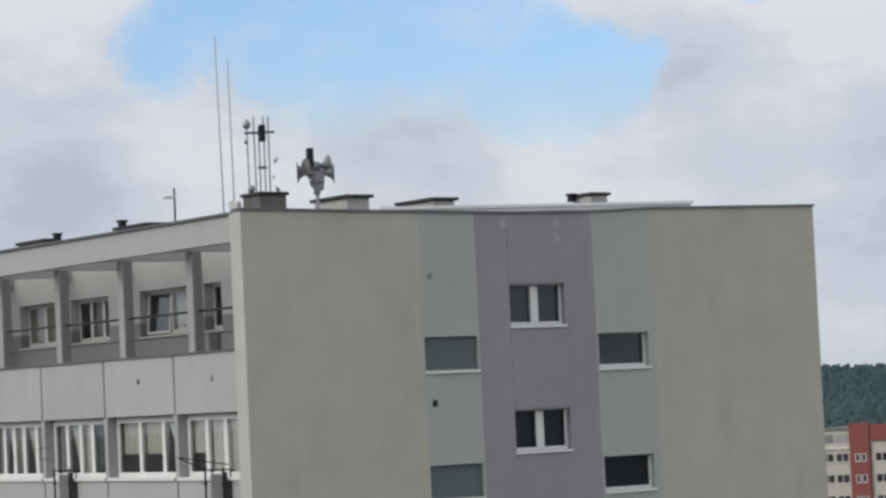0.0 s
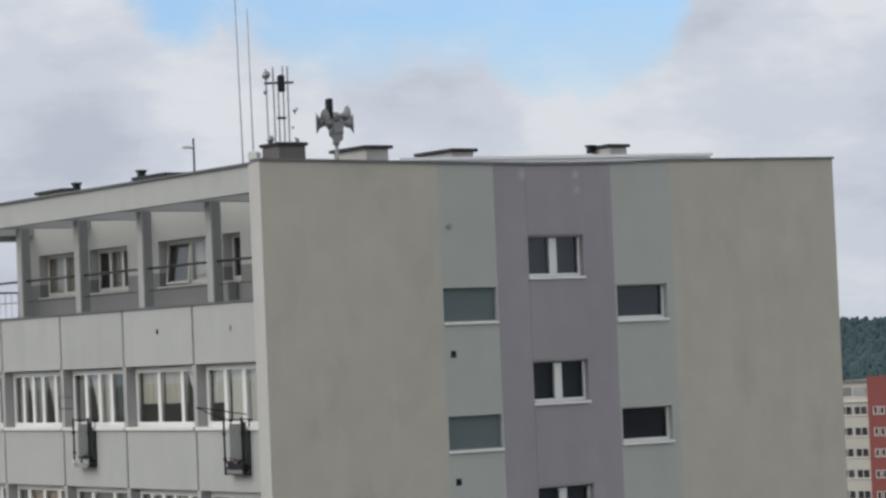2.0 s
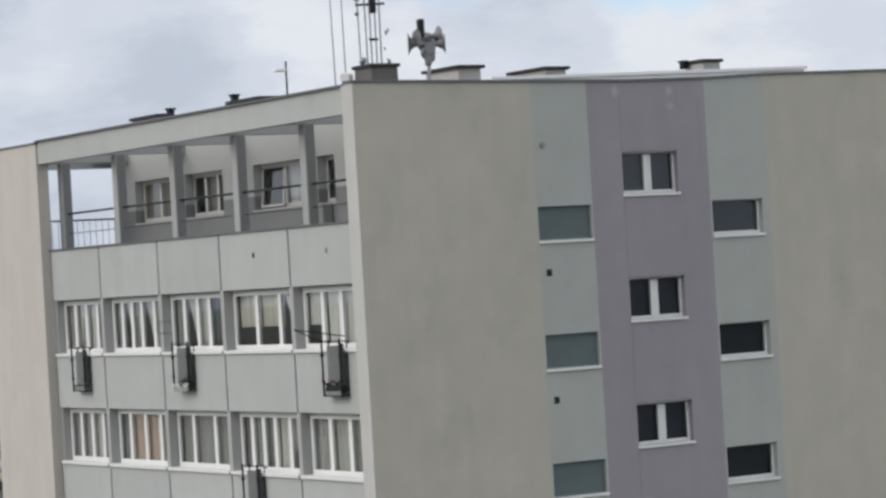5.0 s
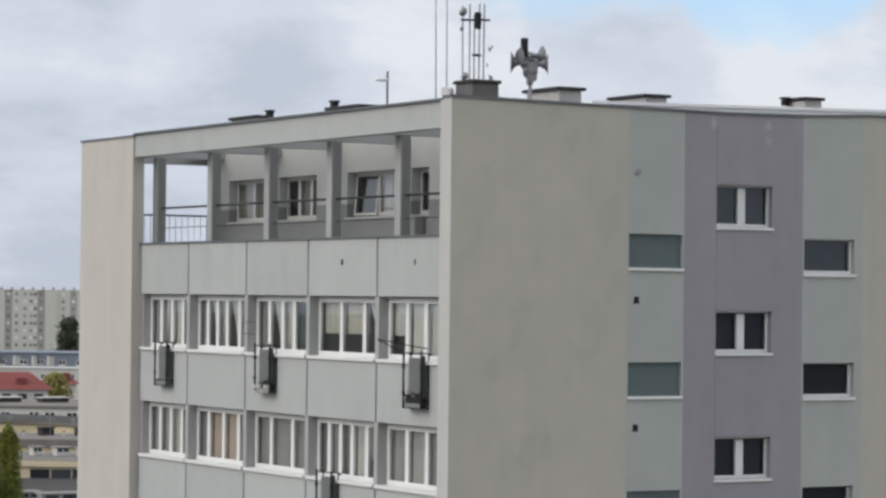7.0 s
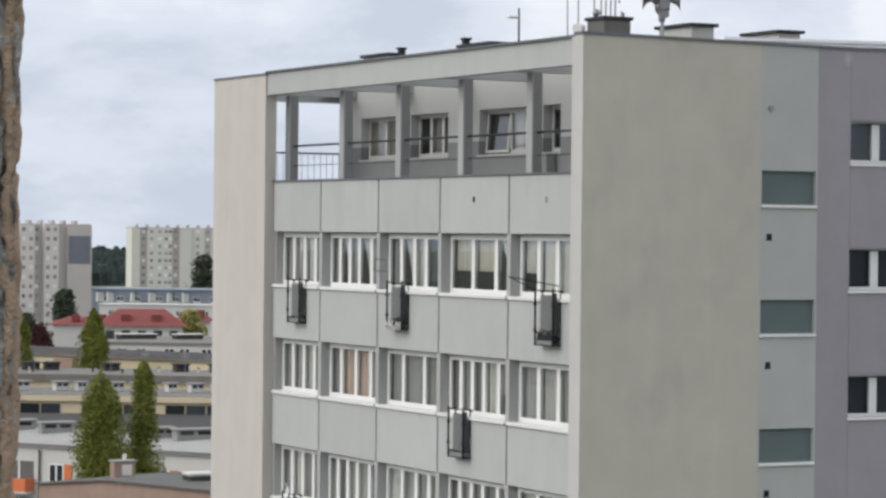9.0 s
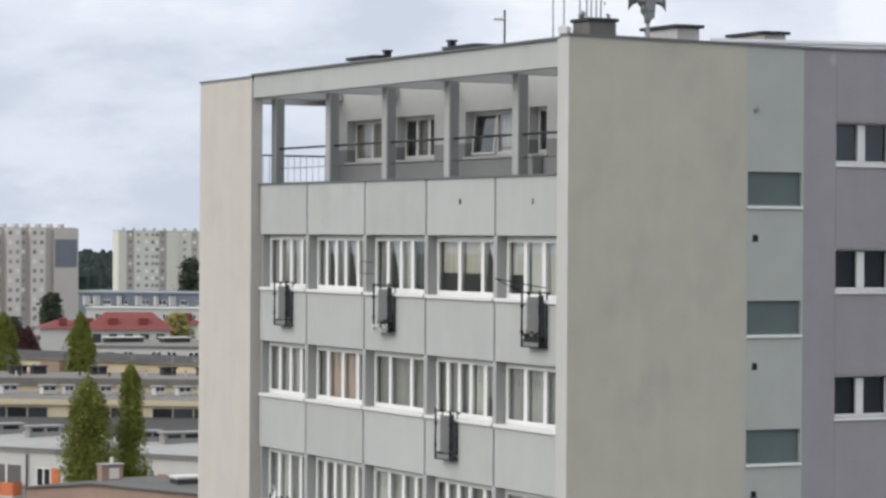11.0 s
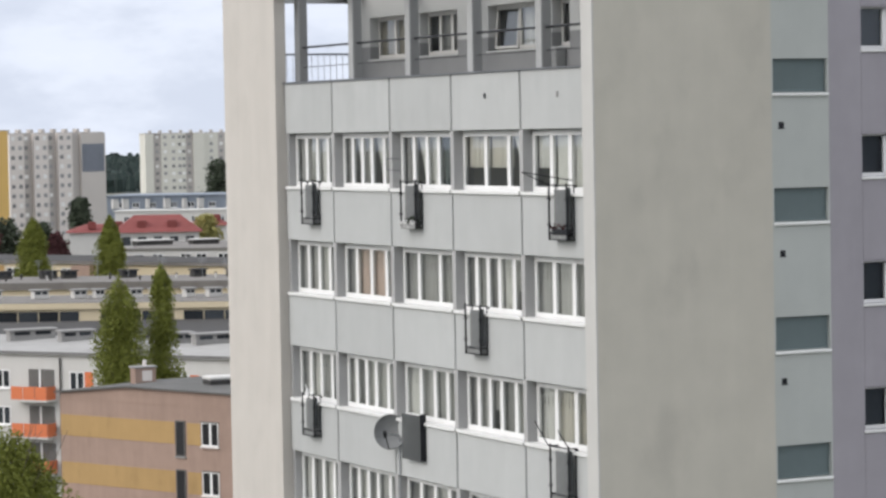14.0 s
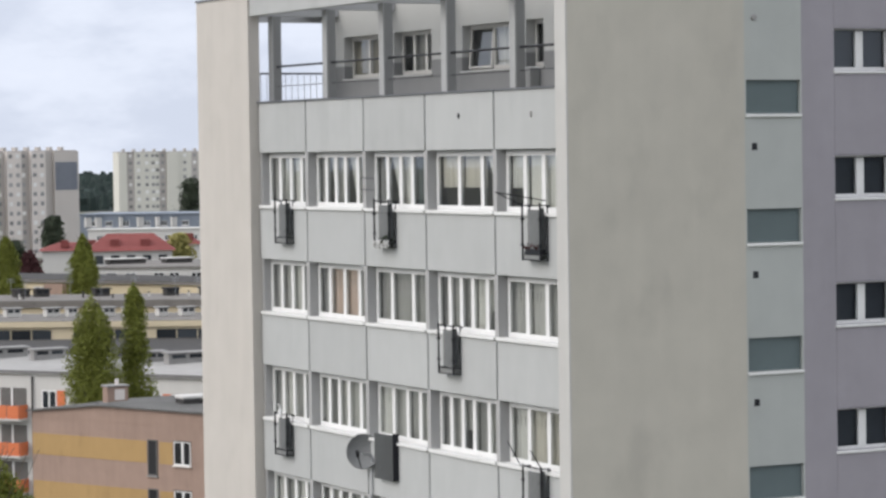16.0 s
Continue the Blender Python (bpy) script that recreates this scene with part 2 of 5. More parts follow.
M_TAN = mat("tan curtain", (0.62, 0.60, 0.54), 0.95, var=0.06, scale=9, streak=0.2)
M_STEEL = mat("black steel", (0.025, 0.026, 0.03), 0.45, 0.6, var=0.1)
M_SCREEN_D = mat("dark slatted screen", (0.075, 0.08, 0.082), 0.6, var=0.12, scale=8, streak=0.2)
M_SCREEN = mat("grey balconette screen", (0.135, 0.14, 0.138), 0.6, var=0.16, scale=8, streak=0.25)
M_MESH = mat("grey slatted screen", (0.20, 0.205, 0.20), 0.6, var=0.14, scale=8, streak=0.2)
M_GALV = mat("galvanised steel", (0.33, 0.34, 0.35), 0.45, 0.7, var=0.1)
M_HORN = mat("weathered aluminium horn", (0.22, 0.225, 0.23), 0.5, 0.5, var=0.1)
M_CONC = mat("grey weathered concrete", (0.26, 0.255, 0.245), 0.95, var=0.14, scale=5, bump=0.4, streak=0.12)
M_SHAFT = mat("pale chimney render", (0.40, 0.395, 0.38), 0.95, var=0.12, scale=5, bump=0.3, streak=0.15)
M_CHIM = mat("rendered chimney brick", (0.13, 0.125, 0.118), 0.95, var=0.2, scale=6, bump=0.5)
M_CAP = mat("black chimney cap", (0.035, 0.035, 0.037), 0.8, var=0.15)
M_LROOF = mat("pale weathered roof sheet", (0.245, 0.242, 0.232), 0.8, var=0.14, scale=0.7, dirt=0.15)
M_ROOF_PALE = mat("pale roof sheet", (0.30, 0.295, 0.282), 0.8, var=0.14, scale=0.6, dirt=0.15)
M_FELT = mat("roofing felt", (0.165, 0.155, 0.142), 0.85, var=0.12, scale=0.8, dirt=0.15)
M_FELT2 = mat("dark roofing felt", (0.050, 0.048, 0.046), 0.9, var=0.16, scale=0.5, dirt=0.2)
M_CREAM = mat("cream render", (0.57, 0.49, 0.34), 0.9, var=0.06, scale=0.6)
M_WHITEW = mat("off white render", (0.51, 0.50, 0.475), 0.9, var=0.05, scale=0.5, streak=0.05)
M_OCHRE = mat("ochre render", (0.36, 0.238, 0.105), 0.9, var=0.12, scale=0.6, streak=0.12, dirt=0.12)
M_BRICKY = mat("dusty pink brick", (0.300, 0.215, 0.172), 0.9, var=0.14, scale=0.9, bump=0.3, streak=0.14, dirt=0.12)
M_ORANGE = mat("orange balcony panel", (0.56, 0.165, 0.07), 0.7, var=0.06, scale=2)
M_RED = mat("red clay tile roof", (0.185, 0.055, 0.05), 0.9, var=0.14, scale=0.8, bump=0.3)
M_REDW = mat("red facade paint", (0.215, 0.072, 0.066), 0.9, var=0.08, scale=0.4)
M_REDC = mat("weathered cream render", (0.44, 0.425, 0.38), 0.9, var=0.08, scale=0.3, streak=0.08)
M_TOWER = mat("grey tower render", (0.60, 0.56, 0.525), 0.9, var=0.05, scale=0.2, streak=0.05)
# shade of the set-back tower strips is put into this darker grey
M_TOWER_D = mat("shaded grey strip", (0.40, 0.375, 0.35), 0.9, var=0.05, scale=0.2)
M_TOWER_W = mat("cream tower render", (0.56, 0.55, 0.49), 0.9, var=0.05, scale=0.2)
M_TOWER_S = mat("grey gable render", (0.475, 0.445, 0.415), 0.9, var=0.05, scale=0.2)
M_TOWER_CR = mat("pale yellow tower render", (0.60, 0.53, 0.36), 0.9, var=0.05, scale=0.2)
M_TOWER_O = mat("orange tower paint", (0.60, 0.40, 0.14), 0.9, var=0.05, scale=0.2)
M_BLUE = mat("blue grey roof sheet", (0.165, 0.19, 0.225), 0.6, var=0.15, scale=0.3)
M_SLATE = mat("dark blue mural panel", (0.165, 0.18, 0.21), 0.8, var=0.12, scale=0.5)
M_PANE = mat("dark window glass", (0.035, 0.04, 0.045), 0.12, var=0.2, rnd=0.5)
M_GRASS = mat("grass and paving", (0.09, 0.10, 0.055), 0.95, var=0.3, scale=0.05, tint=(0.16, 0.155, 0.145))
M_BARK = mat("grey bark", (0.11, 0.09, 0.07), 0.95, var=0.2, scale=10, bump=0.5)
M_LEAF = mat("spring leaves", (0.138, 0.155, 0.026), 0.7, var=0.2, scale=1.3)
M_LEAF2 = mat("dark needles", (0.048, 0.060, 0.038), 0.8, var=0.4, scale=0.7)
# grey lifted above real glass: the distance haze is in the colour
M_PANE_FAR = mat("hazed far window glass", (0.24, 0.24, 0.24), 0.4, var=0.2, rnd=0.35)
# haze over the hill is put into a paler, bluer leaf colour
M_HILLW = mat("hazed hill woods", (0.050, 0.082, 0.086), 0.95, var=0.2, scale=0.06)
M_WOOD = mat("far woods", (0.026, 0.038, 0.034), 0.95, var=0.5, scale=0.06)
M_PLUM = mat("plum red leaves", (0.075, 0.03, 0.032), 0.8, var=0.35, scale=1)
M_YEL = mat("yellow blossom", (0.28, 0.26, 0.09), 0.8, var=0.3, scale=1)
M_DISH = mat("grey coated dish", (0.15, 0.155, 0.155), 0.6, var=0.08)
# near-black glass: the darkness of deep window openings is in the colour
M_VOID = mat("unlit window glass", (0.014, 0.014, 0.015), 0.45, var=0.3, rnd=0.4)
M_YARD = mat("dark slate cladding", (0.11, 0.115, 0.125), 0.8, var=0.25, scale=0.3)
M_STUCCO = mat("grey roughcast", (0.265, 0.262, 0.240), 0.95, var=0.5, scale=95, bump=0.6, bump_scale=260)
M_STUCCO_E = mat("brown plaster edge", (0.36, 0.265, 0.19), 0.95, var=0.2, scale=90, bump=0.6, bump_scale=400)


# ---- building helpers ----
def box(bm, x0, x1, y0, y1, z0, z1, bevel=0.0):
    r = bmesh.ops.create_cube(bm, size=1.0)
    for v in r["verts"]:
        v.co = Vector((x0 + (v.co.x + 0.5) * (x1 - x0), y0 + (v.co.y + 0.5) * (y1 - y0), z0 + (v.co.z + 0.5) * (z1 - z0)))
    if bevel:
        ed = {e for v in r["verts"] for e in v.link_edges}
        bmesh.ops.bevel(bm, geom=list(ed), offset=bevel, segments=1, affect="EDGES")
    return bm


def tube(bm, a, b, r0, r1=None, seg=8):
    a, b = Vector(a), Vector(b)
    d = b - a
    r = bmesh.ops.create_cone(bm, cap_ends=True, segments=seg, radius1=r0, radius2=r0 if r1 is None else r1, depth=d.length)
    m = Matrix.Translation((a + b) / 2) @ d.to_track_quat("Z", "Y").to_matrix().to_4x4()
    bmesh.ops.transform(bm, matrix=m, verts=r["verts"])
    return bm


def mesh_of(name, bm, material):
    me = bpy.data.meshes.new(name)
    bm.to_mesh(me)
    bm.free()
    me.materials.append(material)
    return me


def part(name, bm, material, parent=None, label="", at=None):
    """Links a bmesh, or a ready mesh, as one mesh object under a thing or under a part."""
    ob = new(name, bm if isinstance(bm, bpy.types.Mesh) else mesh_of(name, bm, material))
    if parent is not None:
        ob.parent = parent
    if at is not None:
        ob.matrix_basis = at
    if label:
        tagged(ob, label)
    return ob


def thing(name, label, category, m=None, group="", kind=""):
    ob = new(name)
    ob.matrix_basis = m or Matrix()
    return tagged(ob, label, category, group, kind)


def B(*boxes, bevel=0.0):
    bm = bmesh.new()
    for b in boxes:
        box(bm, *b, bevel=bevel)
    return bm


def pierced(u_cuts, z_cuts, solid, place, thick):
    """One connected wall sheet over a grid of cuts; solid(u, z) says which fields are wall; place(u, z) lays a corner out. Thickened by the vector thick."""
    bm = bmesh.new()
    made = {}

    def vert(u, z):
        if (u, z) not in made:
            made[u, z] = bm.verts.new(place(u, z))
        return made[u, z]

    for u0, u1 in zip(u_cuts, u_cuts[1:]):
        for z0, z1 in zip(z_cuts, z_cuts[1:]):
            if solid((u0 + u1) / 2, (z0 + z1) / 2):
                bm.faces.new((vert(u0, z0), vert(u1, z0), vert(u1, z1), vert(u0, z1)))
    front = list(bm.faces)
    r = bmesh.ops.extrude_face_region(bm, geom=front, use_keep_orig=True)
    for v in r["geom"]:
        if isinstance(v, bmesh.types.BMVert):
            v.co += Vector(thick)
    bmesh.ops.recalc_face_normals(bm, faces=bm.faces)
    return bm


Z0 = 30.0  # head of the uppermost window row of the block
H = 2.8  # storey height
ROWS = 10

# ---- ground ----
bm = bmesh.new()
bmesh.ops.create_grid(bm, x_segments=8, y_segments=8, size=4000)
ground = part("ground", bm, M_GRASS)
tagged(ground, "flat town ground of grass and paving", "ground", kind="structure")

# ---- the apartment block ----
block = thing("apartment_building", "tall apartment block with pale rendered panels and mauve stair strip", "building")
W, LEN = 16.0, 20.31
JOINTS = (0.47, 3.77, 7.14, 10.43, 13.79, 16.79)
XP, XW = 0.25, 0.50  # outer face of the panels, outer face of the window frames


def zz(z):
    return Z0 + z


def top_at(x):
    """The roof edge over the stair side sinks towards its middle."""
    return float(np.interp(x, (0, 4.5, 7, 9.4, 11, 16), (4.27, 4.22, 4.20, 4.24, 4.31, 4.38)))


def wall_strip(x0, x1, openings, material, out=0.0):
    """A vertical strip of the stair side with its openings (x0, x1, z0, z1) left free; its head follows the roof edge."""
    xs = sorted({x0, x1, *[o[0] for o in openings], *[o[1] for o in openings], *[c for c in (4.5, 7, 9.4, 11) if x0 + 0.06 < c < x1]})
    zs = sorted({-Z0, 3.9, 4.3, *[o[2] for o in openings], *[o[3] for o in openings]})
    bm = pierced(xs, zs, lambda x, z: not any(o[0] < x < o[1] and o[2] < z < o[3] for o in openings), lambda x, z: (x, -out, zz(top_at(x) - 0.04 if z > 4 else z)), (0, 0.32, 0))
    return part("wall", bm, material, block)


HS = H + 0.02  # storey height of the stair side
LW = [(4.46, 5.88, 0.70 - HS * k, 1.44 - HS * k) for k in range(ROWS)]
PW = [(6.80, 8.34, 1.65 - HS * k, 2.57 - HS * k) for k in range(ROWS)]
RW = [(9.25, 10.71, 0.63 - HS * k, 1.42 - HS * k) for k in range(ROWS)]
wall_strip(-0.02, 4.42, [], M_BEIGE)
wall_strip(4.42, 5.93, LW, M_SAGE)
wall_strip(5.93, 9.20, PW, M_MAUVE, 0.004)
wall_strip(9.20, 10.93, RW, M_SAGE)
wall_strip(10.93, W, [], M_BEIGE)

# dark metal edge along the roof, in lengths that follow the sinking line
for a, b in ((0, 4.5), (4.5, 7), (7, 9.4), (9.4, 11), (11, W)):
    bm = bmesh.new()
    r = bmesh.ops.create_cube(bm, size=1.0)
    for v in r["verts"]:
        x = a - (0.09 if a == 0 else 0) if v.co.x < 0 else b + (0.03 if b == W else 0)
        v.co = Vector((x, -0.04 if v.co.y < 0 else 0.36, zz(top_at(max(0, min(W, x)))) + (-0.04 if v.co.z < 0 else 0.012)))
    part("flashing", bm, M_FLASH, block)


def quad(*corners):
    """One sheet of glass between four corners, wound to face outwards."""
    bm = bmesh.new()
    bm.faces.new([bm.verts.new(c) for c in corners])
    return bm


def slats(w, h):
    """Outer roller blind of thin lapped slats with its bottom bar."""
    bm = bmesh.new()
    line = [(0.065, 0.012), (0.065, 0.048)]
    for i in range(16):
        z, s = 0.05 + (h - 0.05) * i / 16, (h - 0.05) / 16
        line += [(0.074, z), (0.078, z + s * 0.8), (0.088, z + s * 0.9)]
    line += [(0.10, h), (0.10, 0.012)]
    ends = [[bm.verts.new((x, y, z)) for y, z in line] for x in (0.01, w - 0.01)]
    for a in range(len(line)):
        c = (a + 1) % len(line)
        bm.faces.new((ends[0][a], ends[1][a], ends[1][c], ends[0][c]))
    return bm


def stair_window(x0, x1, z0, z1, kind):
    """Window of the stair side: white frame, two sashes or one wide pane, glass, outer sill."""
    w, h = x1 - x0, z1 - z0
    key = (kind, round(w, 2), round(h, 2))
    if key not in stair_cache:
        f = 0.03 if kind == "blind" else 0.07
        fr = B((0, w, 0.14, 0.21, 0, f), (0, w, 0.14, 0.21, h - f * 0.4, h), (0, f * 0.8, 0.14, 0.21, f, h - f * 0.4), (w - f * 0.8, w, 0.14, 0.21, f, h - f * 0.7))
        if kind == "pair":
            box(fr, w / 2 - 0.10, w / 2 + 0.10, 0.12, 0.21, f, h - f * 0.7)
        stair_cache[key] = (
            mesh_of("window_frame", fr, M_WHITE),
            mesh_of("pane", quad((f * 0.8, 0.175, f), (w - f * 0.8, 0.175, f), (w - f * 0.8, 0.175, h - f * 0.7), (f * 0.8, 0.175, h - f * 0.7)), M_GLASS_D),
            mesh_of("window_sill", B((-0.02, w + 0.025, -0.05, 0.14, -0.075, -0.012), bevel=0.01), M_SILL),
            mesh_of("backing", slats(w, h), M_BLIND) if kind == "blind" else mesh_of("backing", B((0.02, w - 0.02, 0.30, 0.315, 0.02, h - 0.02)), M_DARK if kind == "wide" else M_BLUE_BACK),
        )
    fr, pa, si, ba = stair_cache[key]
    win = part("window", fr, None, block, at=pose(x0, 0, zz(z0)))
    p = part("pane", pa, None, win)
    p.visible_shadow = False
    part("window_sill", si, None, win)
    part("blind" if kind == "blind" else "room_shade", ba, None, win, "sea green blind drawn down" if kind == "blind" else "")


stair_cache = {}
for k in range(ROWS):
    stair_window(*LW[k], "blind")
    stair_window(*PW[k], "pair")
    stair_window(*RW[k], "drawn" if k == 0 else "wide")

for k in range(ROWS):  # square vent holes beside the stair
    z = zz(0.0 - H * k)
    part("vent", B((4.60, 4.73, -0.012, 0.004, z - 0.07, z + 0.06), (4.58, 4.75, -0.006, 0.0, z - 0.09, z - 0.07)), M_STEEL, block)
bm = bmesh.new()
tube(bm, (4.67, -0.05, zz(2.8)), (4.67, 0.02, zz(2.8)), 0.06, seg=12)
part("vent", bm, M_CONC, block)

for k in range(-1, ROWS - 1):  # shallow raised fields between the stair windows
    za, zb = zz(2.61 - HS * (k + 1)), zz(1.56 - HS * k) if k >= 0 else zz(4.05)
    part("raised_field", B((6.80, 8.43, -0.014, -0.003, za, zb)), M_MAUVE, block)

# the long side: corner pier, blank end wall, panels, piers, windows
part("corner_pier", B((-0.06, -0.022, 0.004, 0.33, 0, zz(4.22)), (-0.06, 0.3, 0.33, 0.47, 0, zz(4.19))), M_CORNER, block, "pale painted corner edge")
part("end_wall", B((0, 0.32, 16.79, LEN, 0, zz(4.14))), M_BEIGE_END, block)
part("flashing", B((-0.03, 0.36, 16.76, LEN + 0.03, zz(4.14), zz(4.19))), M_FLASH, block)
part("fascia", B((0.05, 0.30, 0.47, 16.79, zz(3.61), zz(4.19))), M_PANEL, block)
part("flashing", B((-0.03, 0.36, 0.36, 16.76, zz(4.19), zz(4.235))), M_FLASH, block)
for i in range(5):
    y0, y1 = JOINTS[i], JOINTS[i + 1]
    for k in range(-1, ROWS):
        if k < 0:
            za, zb = zz(0.0), zz(1.31)
        else:
            za, zb = zz(-H * (k + 1)), zz(-1.42 - H * k)
        part("panel", B((XP, XP + 0.16, y0 + 0.035, y1 - 0.035, za, zb), bevel=0.012), M_PANEL, block)
part("parapet_wall", B((XP + 0.05, XP + 0.24, 0.48, 16.78, zz(0.005), zz(1.29))), M_JOINT, block)
part("parapet_coping", B((XP - 0.04, XP + 0.30, 0.47, 16.79, zz(1.31), zz(1.35))), M_FLASH, block)
for k in range(ROWS):
    part("spandrel_wall", B((XP + 0.05, XP + 0.24, 0.48, 16.78, zz(-H * (k + 1) + 0.005), zz(-1.425 - H * k))), M_JOINT, block)
for y in JOINTS[1:-1]:
    for k in range(ROWS):
        part("pier", B((XP + 0.01, XW + 0.12, y - 0.085, y + 0.085, zz(-1.42 - H * k), zz(-H * k))), M_PIER, block)
for k in range(ROWS):
    part("pier", B((XP + 0.05, XW + 0.12, 16.66, 16.79, zz(-1.42 - H * k), zz(-H * k))), M_PIER, block)
    part("pier", B((XP + 0.05, XW + 0.12, 0.47, 0.55, zz(-1.42 - H * k), zz(-H * k))), M_PIER, block)
    part("floor_slab", B((XW + 0.14, 3.4, 0.47, 16.79, zz(-0.55 - H * (k + 1)), zz(-0.35 - H * (k + 1)))), M_CONC, block)
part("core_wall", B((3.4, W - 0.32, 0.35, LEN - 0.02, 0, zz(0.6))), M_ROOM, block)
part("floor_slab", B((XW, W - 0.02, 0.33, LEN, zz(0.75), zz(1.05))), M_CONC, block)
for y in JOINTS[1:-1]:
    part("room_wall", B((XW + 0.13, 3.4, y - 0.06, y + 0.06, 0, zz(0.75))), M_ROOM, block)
part("back_wall", B((0.32, W, LEN - 0.3, LEN, 0, zz(1.2))), M_BEIGE, block)
part("side_wall", B((W - 0.3, W - 0.01, 0.33, LEN - 0.32, 0, zz(4.2))), M_BEIGE, block)


def curtain_mesh(w, h, material, seed, waves, gather=0.0):
    rnd = random.Random(seed)
    bm = bmesh.new()
    n = 26
    ph = rnd.random() * 6
    rows = []
    for t in (0.0, 0.3, 0.6, 1.0):
        pull = gather * (1 - t) ** 0.8  # a drape drawn aside is narrower towards its foot
        side = 0.0 if pull > 0 else w
        rows.append([bm.verts.new((0.03 * math.sin(i * waves + ph) + 0.012 * math.sin(i * 2.7), side + (w * i / n - side) * (1 - abs(pull)), h * t)) for i in range(n + 1)])
    for lo, hi in zip(rows, rows[1:]):
        for i in range(n):
            bm.faces.new((lo[i], lo[i + 1], hi[i + 1], hi[i]))
    return mesh_of("curtain", bm, material)


CURT = {"n": M_NET, "g": M_GREYC, "p": M_PINK, "t": M_TAN, "b": M_BLIND}
sash_cache = {}


def sash_meshes(w, h, f=0.072, material=M_WHITE):
    key = (round(w, 3), round(h, 3), f)
    if key not in sash_cache:
        sash_cache[key] = (
            mesh_of("sash", B((0, 0.075, 0, w, 0, f), (0, 0.075, 0, w, h - f, h), (0, 0.075, 0, f, f, h - f), (0, 0.075, w - f, w, f, h - f)), material),
            mesh_of("pane", quad((0.03, w - f, f), (0.03, f, f), (0.03, f, h - f), (0.03, w - f, h - f)), M_GLASS),
        )
    return sash_cache[key]


sill_cache, frame_cache = {}, {}


def bay_window(i, k, sashes, curtains, tilt=()):
    """Window band of one bay: frame, sashes with panes, curtains, sheet sill. Sashes run from the far side to the near one."""
    y1, y0 = JOINTS[i + 1] - 0.09, JOINTS[i] + 0.09
    if i == 4:
        y1 = 16.66
    if i == 0:
        y0 = 0.55
    w, h = y1 - y0, 1.38
    z0 = zz(-1.40 - H * k)
    if i not in frame_cache:
        f = 0.05
        frame_cache[i] = mesh_of("window_frame", B((0, 0.09, 0, w, 0, f), (0, 0.09, 0, w, h - f, h), (0, 0.09, 0, f, f, h - f), (0, 0.09, w - f, w, f, h - f)), M_WHITE)
        sill_cache[i] = mesh_of("window_sill", B((-0.30, 0.0, -0.04, w + 0.04, -0.03, 0.012), (-0.305, -0.29, -0.04, w + 0.04, -0.06, 0.012), bevel=0.005), M_SILL)
    win = part("window", frame_cache[i], None, block, at=pose(XW, y0, z0))
    part("window_sill", sill_cache[i], None, win)
    tot, y = sum(sashes), w - 0.05
    for j, s in enumerate(sashes):
        sw = (w - 0.10) * s / tot
        y -= sw
        sm, pm = sash_meshes(sw, h - 0.10)
        lean = pose(-0.012, y, 0.05, 0, 0, 0)
        if j in tilt:
            lean = pose(0.02, y, 0.05, 0, 7, 0)
        part("sash", sm, None, win, at=lean)
        p = part("pane", pm, None, win, at=lean)
        p.visible_shadow = False
        c = curtains[j % len(curtains)]
        if c in CURT:
            part("curtain", curtain_mesh(sw - 0.04, h - 0.1, CURT[c], i * 31 + k * 7 + j, 1.1 + 0.13 * j), None, win, at=pose(0.13, y + 0.02, 0.05))
        elif c in "vV":
            drape = curtain_mesh(sw - 0.02, h - 0.1, M_NET, i * 31 + k * 7 + j, 1.6, 0.68 if c == "v" else -0.68)
            part("curtain", drape, None, win, "white net drape drawn to one side", at=pose(0.13, y + 0.01, 0.05))
        elif c in "NGT":
            full = curtain_mesh(sw - 0.04, (h - 0.1) * 0.62, CURT[c.lower()], i * 31 + k * 7 + j, 1.3)
            part("curtain", full, None, win, at=pose(0.13, y + 0.02, 0.05 + (h - 0.1) * 0.38))


FOUR, FIVE = (1, 1, 1, 1), (0.8, 0.8, 0.8, 1.0, 1.0)
# many of the g curtains stand in for grey reflections on the glass
SPEC = {
    (0, 0): ((1.1, 1.1, 0.9, 0.9), "Nnng", ()), (0, 1): ((1.15, 1.15, 0.9), "TTv", ()), (0, 2): ((0.9, 0.9, 0.8, 1.3), "gvnb", ()), (0, 3): (FIVE, "gvVvn", ()), (0, 4): (FOUR, "gVnv", ()),
    (1, 0): ((1.1, 1.1, 0.9, 0.7), "gggg", ()), (1, 1): (FIVE, "gggnN", ()), (1, 2): ((0.9, 1.2, 1.1), "ggg", ()), (1, 3): ((0.8, 1.0, 1.0, 0.8), "gppg", ()), (1, 4): (FOUR, "ggng", ()),
    (2, 0): ((1.1, 1.1, 0.9, 0.7), "nttn", ()), (2, 1): (FIVE, "ggGgn", ()), (2, 2): ((1.0, 0.9, 0.8, 0.9), "nggV", ()), (2, 3): (FIVE, "ngnnn", ()), (2, 4): (FOUR, "gngG", ()),
    (3, 0): ((1.1, 1.1, 0.9, 0.7), "ggng", ()), (3, 1): (FIVE, "ng.gn", ()), (3, 2): (FOUR, "ggng", ()), (3, 3): (FIVE, "gnggn", ()), (3, 4): (FOUR, "ngng", ()),
}
for k in range(ROWS):
    for i in range(5):
        bay_window(i, k, *SPEC[(k if k < 4 else (k + i) % 4, i)])

# roof terrace: set-back wall with its windows, columns, rails
PWIN = [(14.22, 16.36, 3.03, 1.94, "t"), (11.28, 13.40, 3.03, 1.94, "."), (7.24, 9.64, 3.06, 1.94, "."), (5.60, 6.43, 3.05, 1.94, ".")]
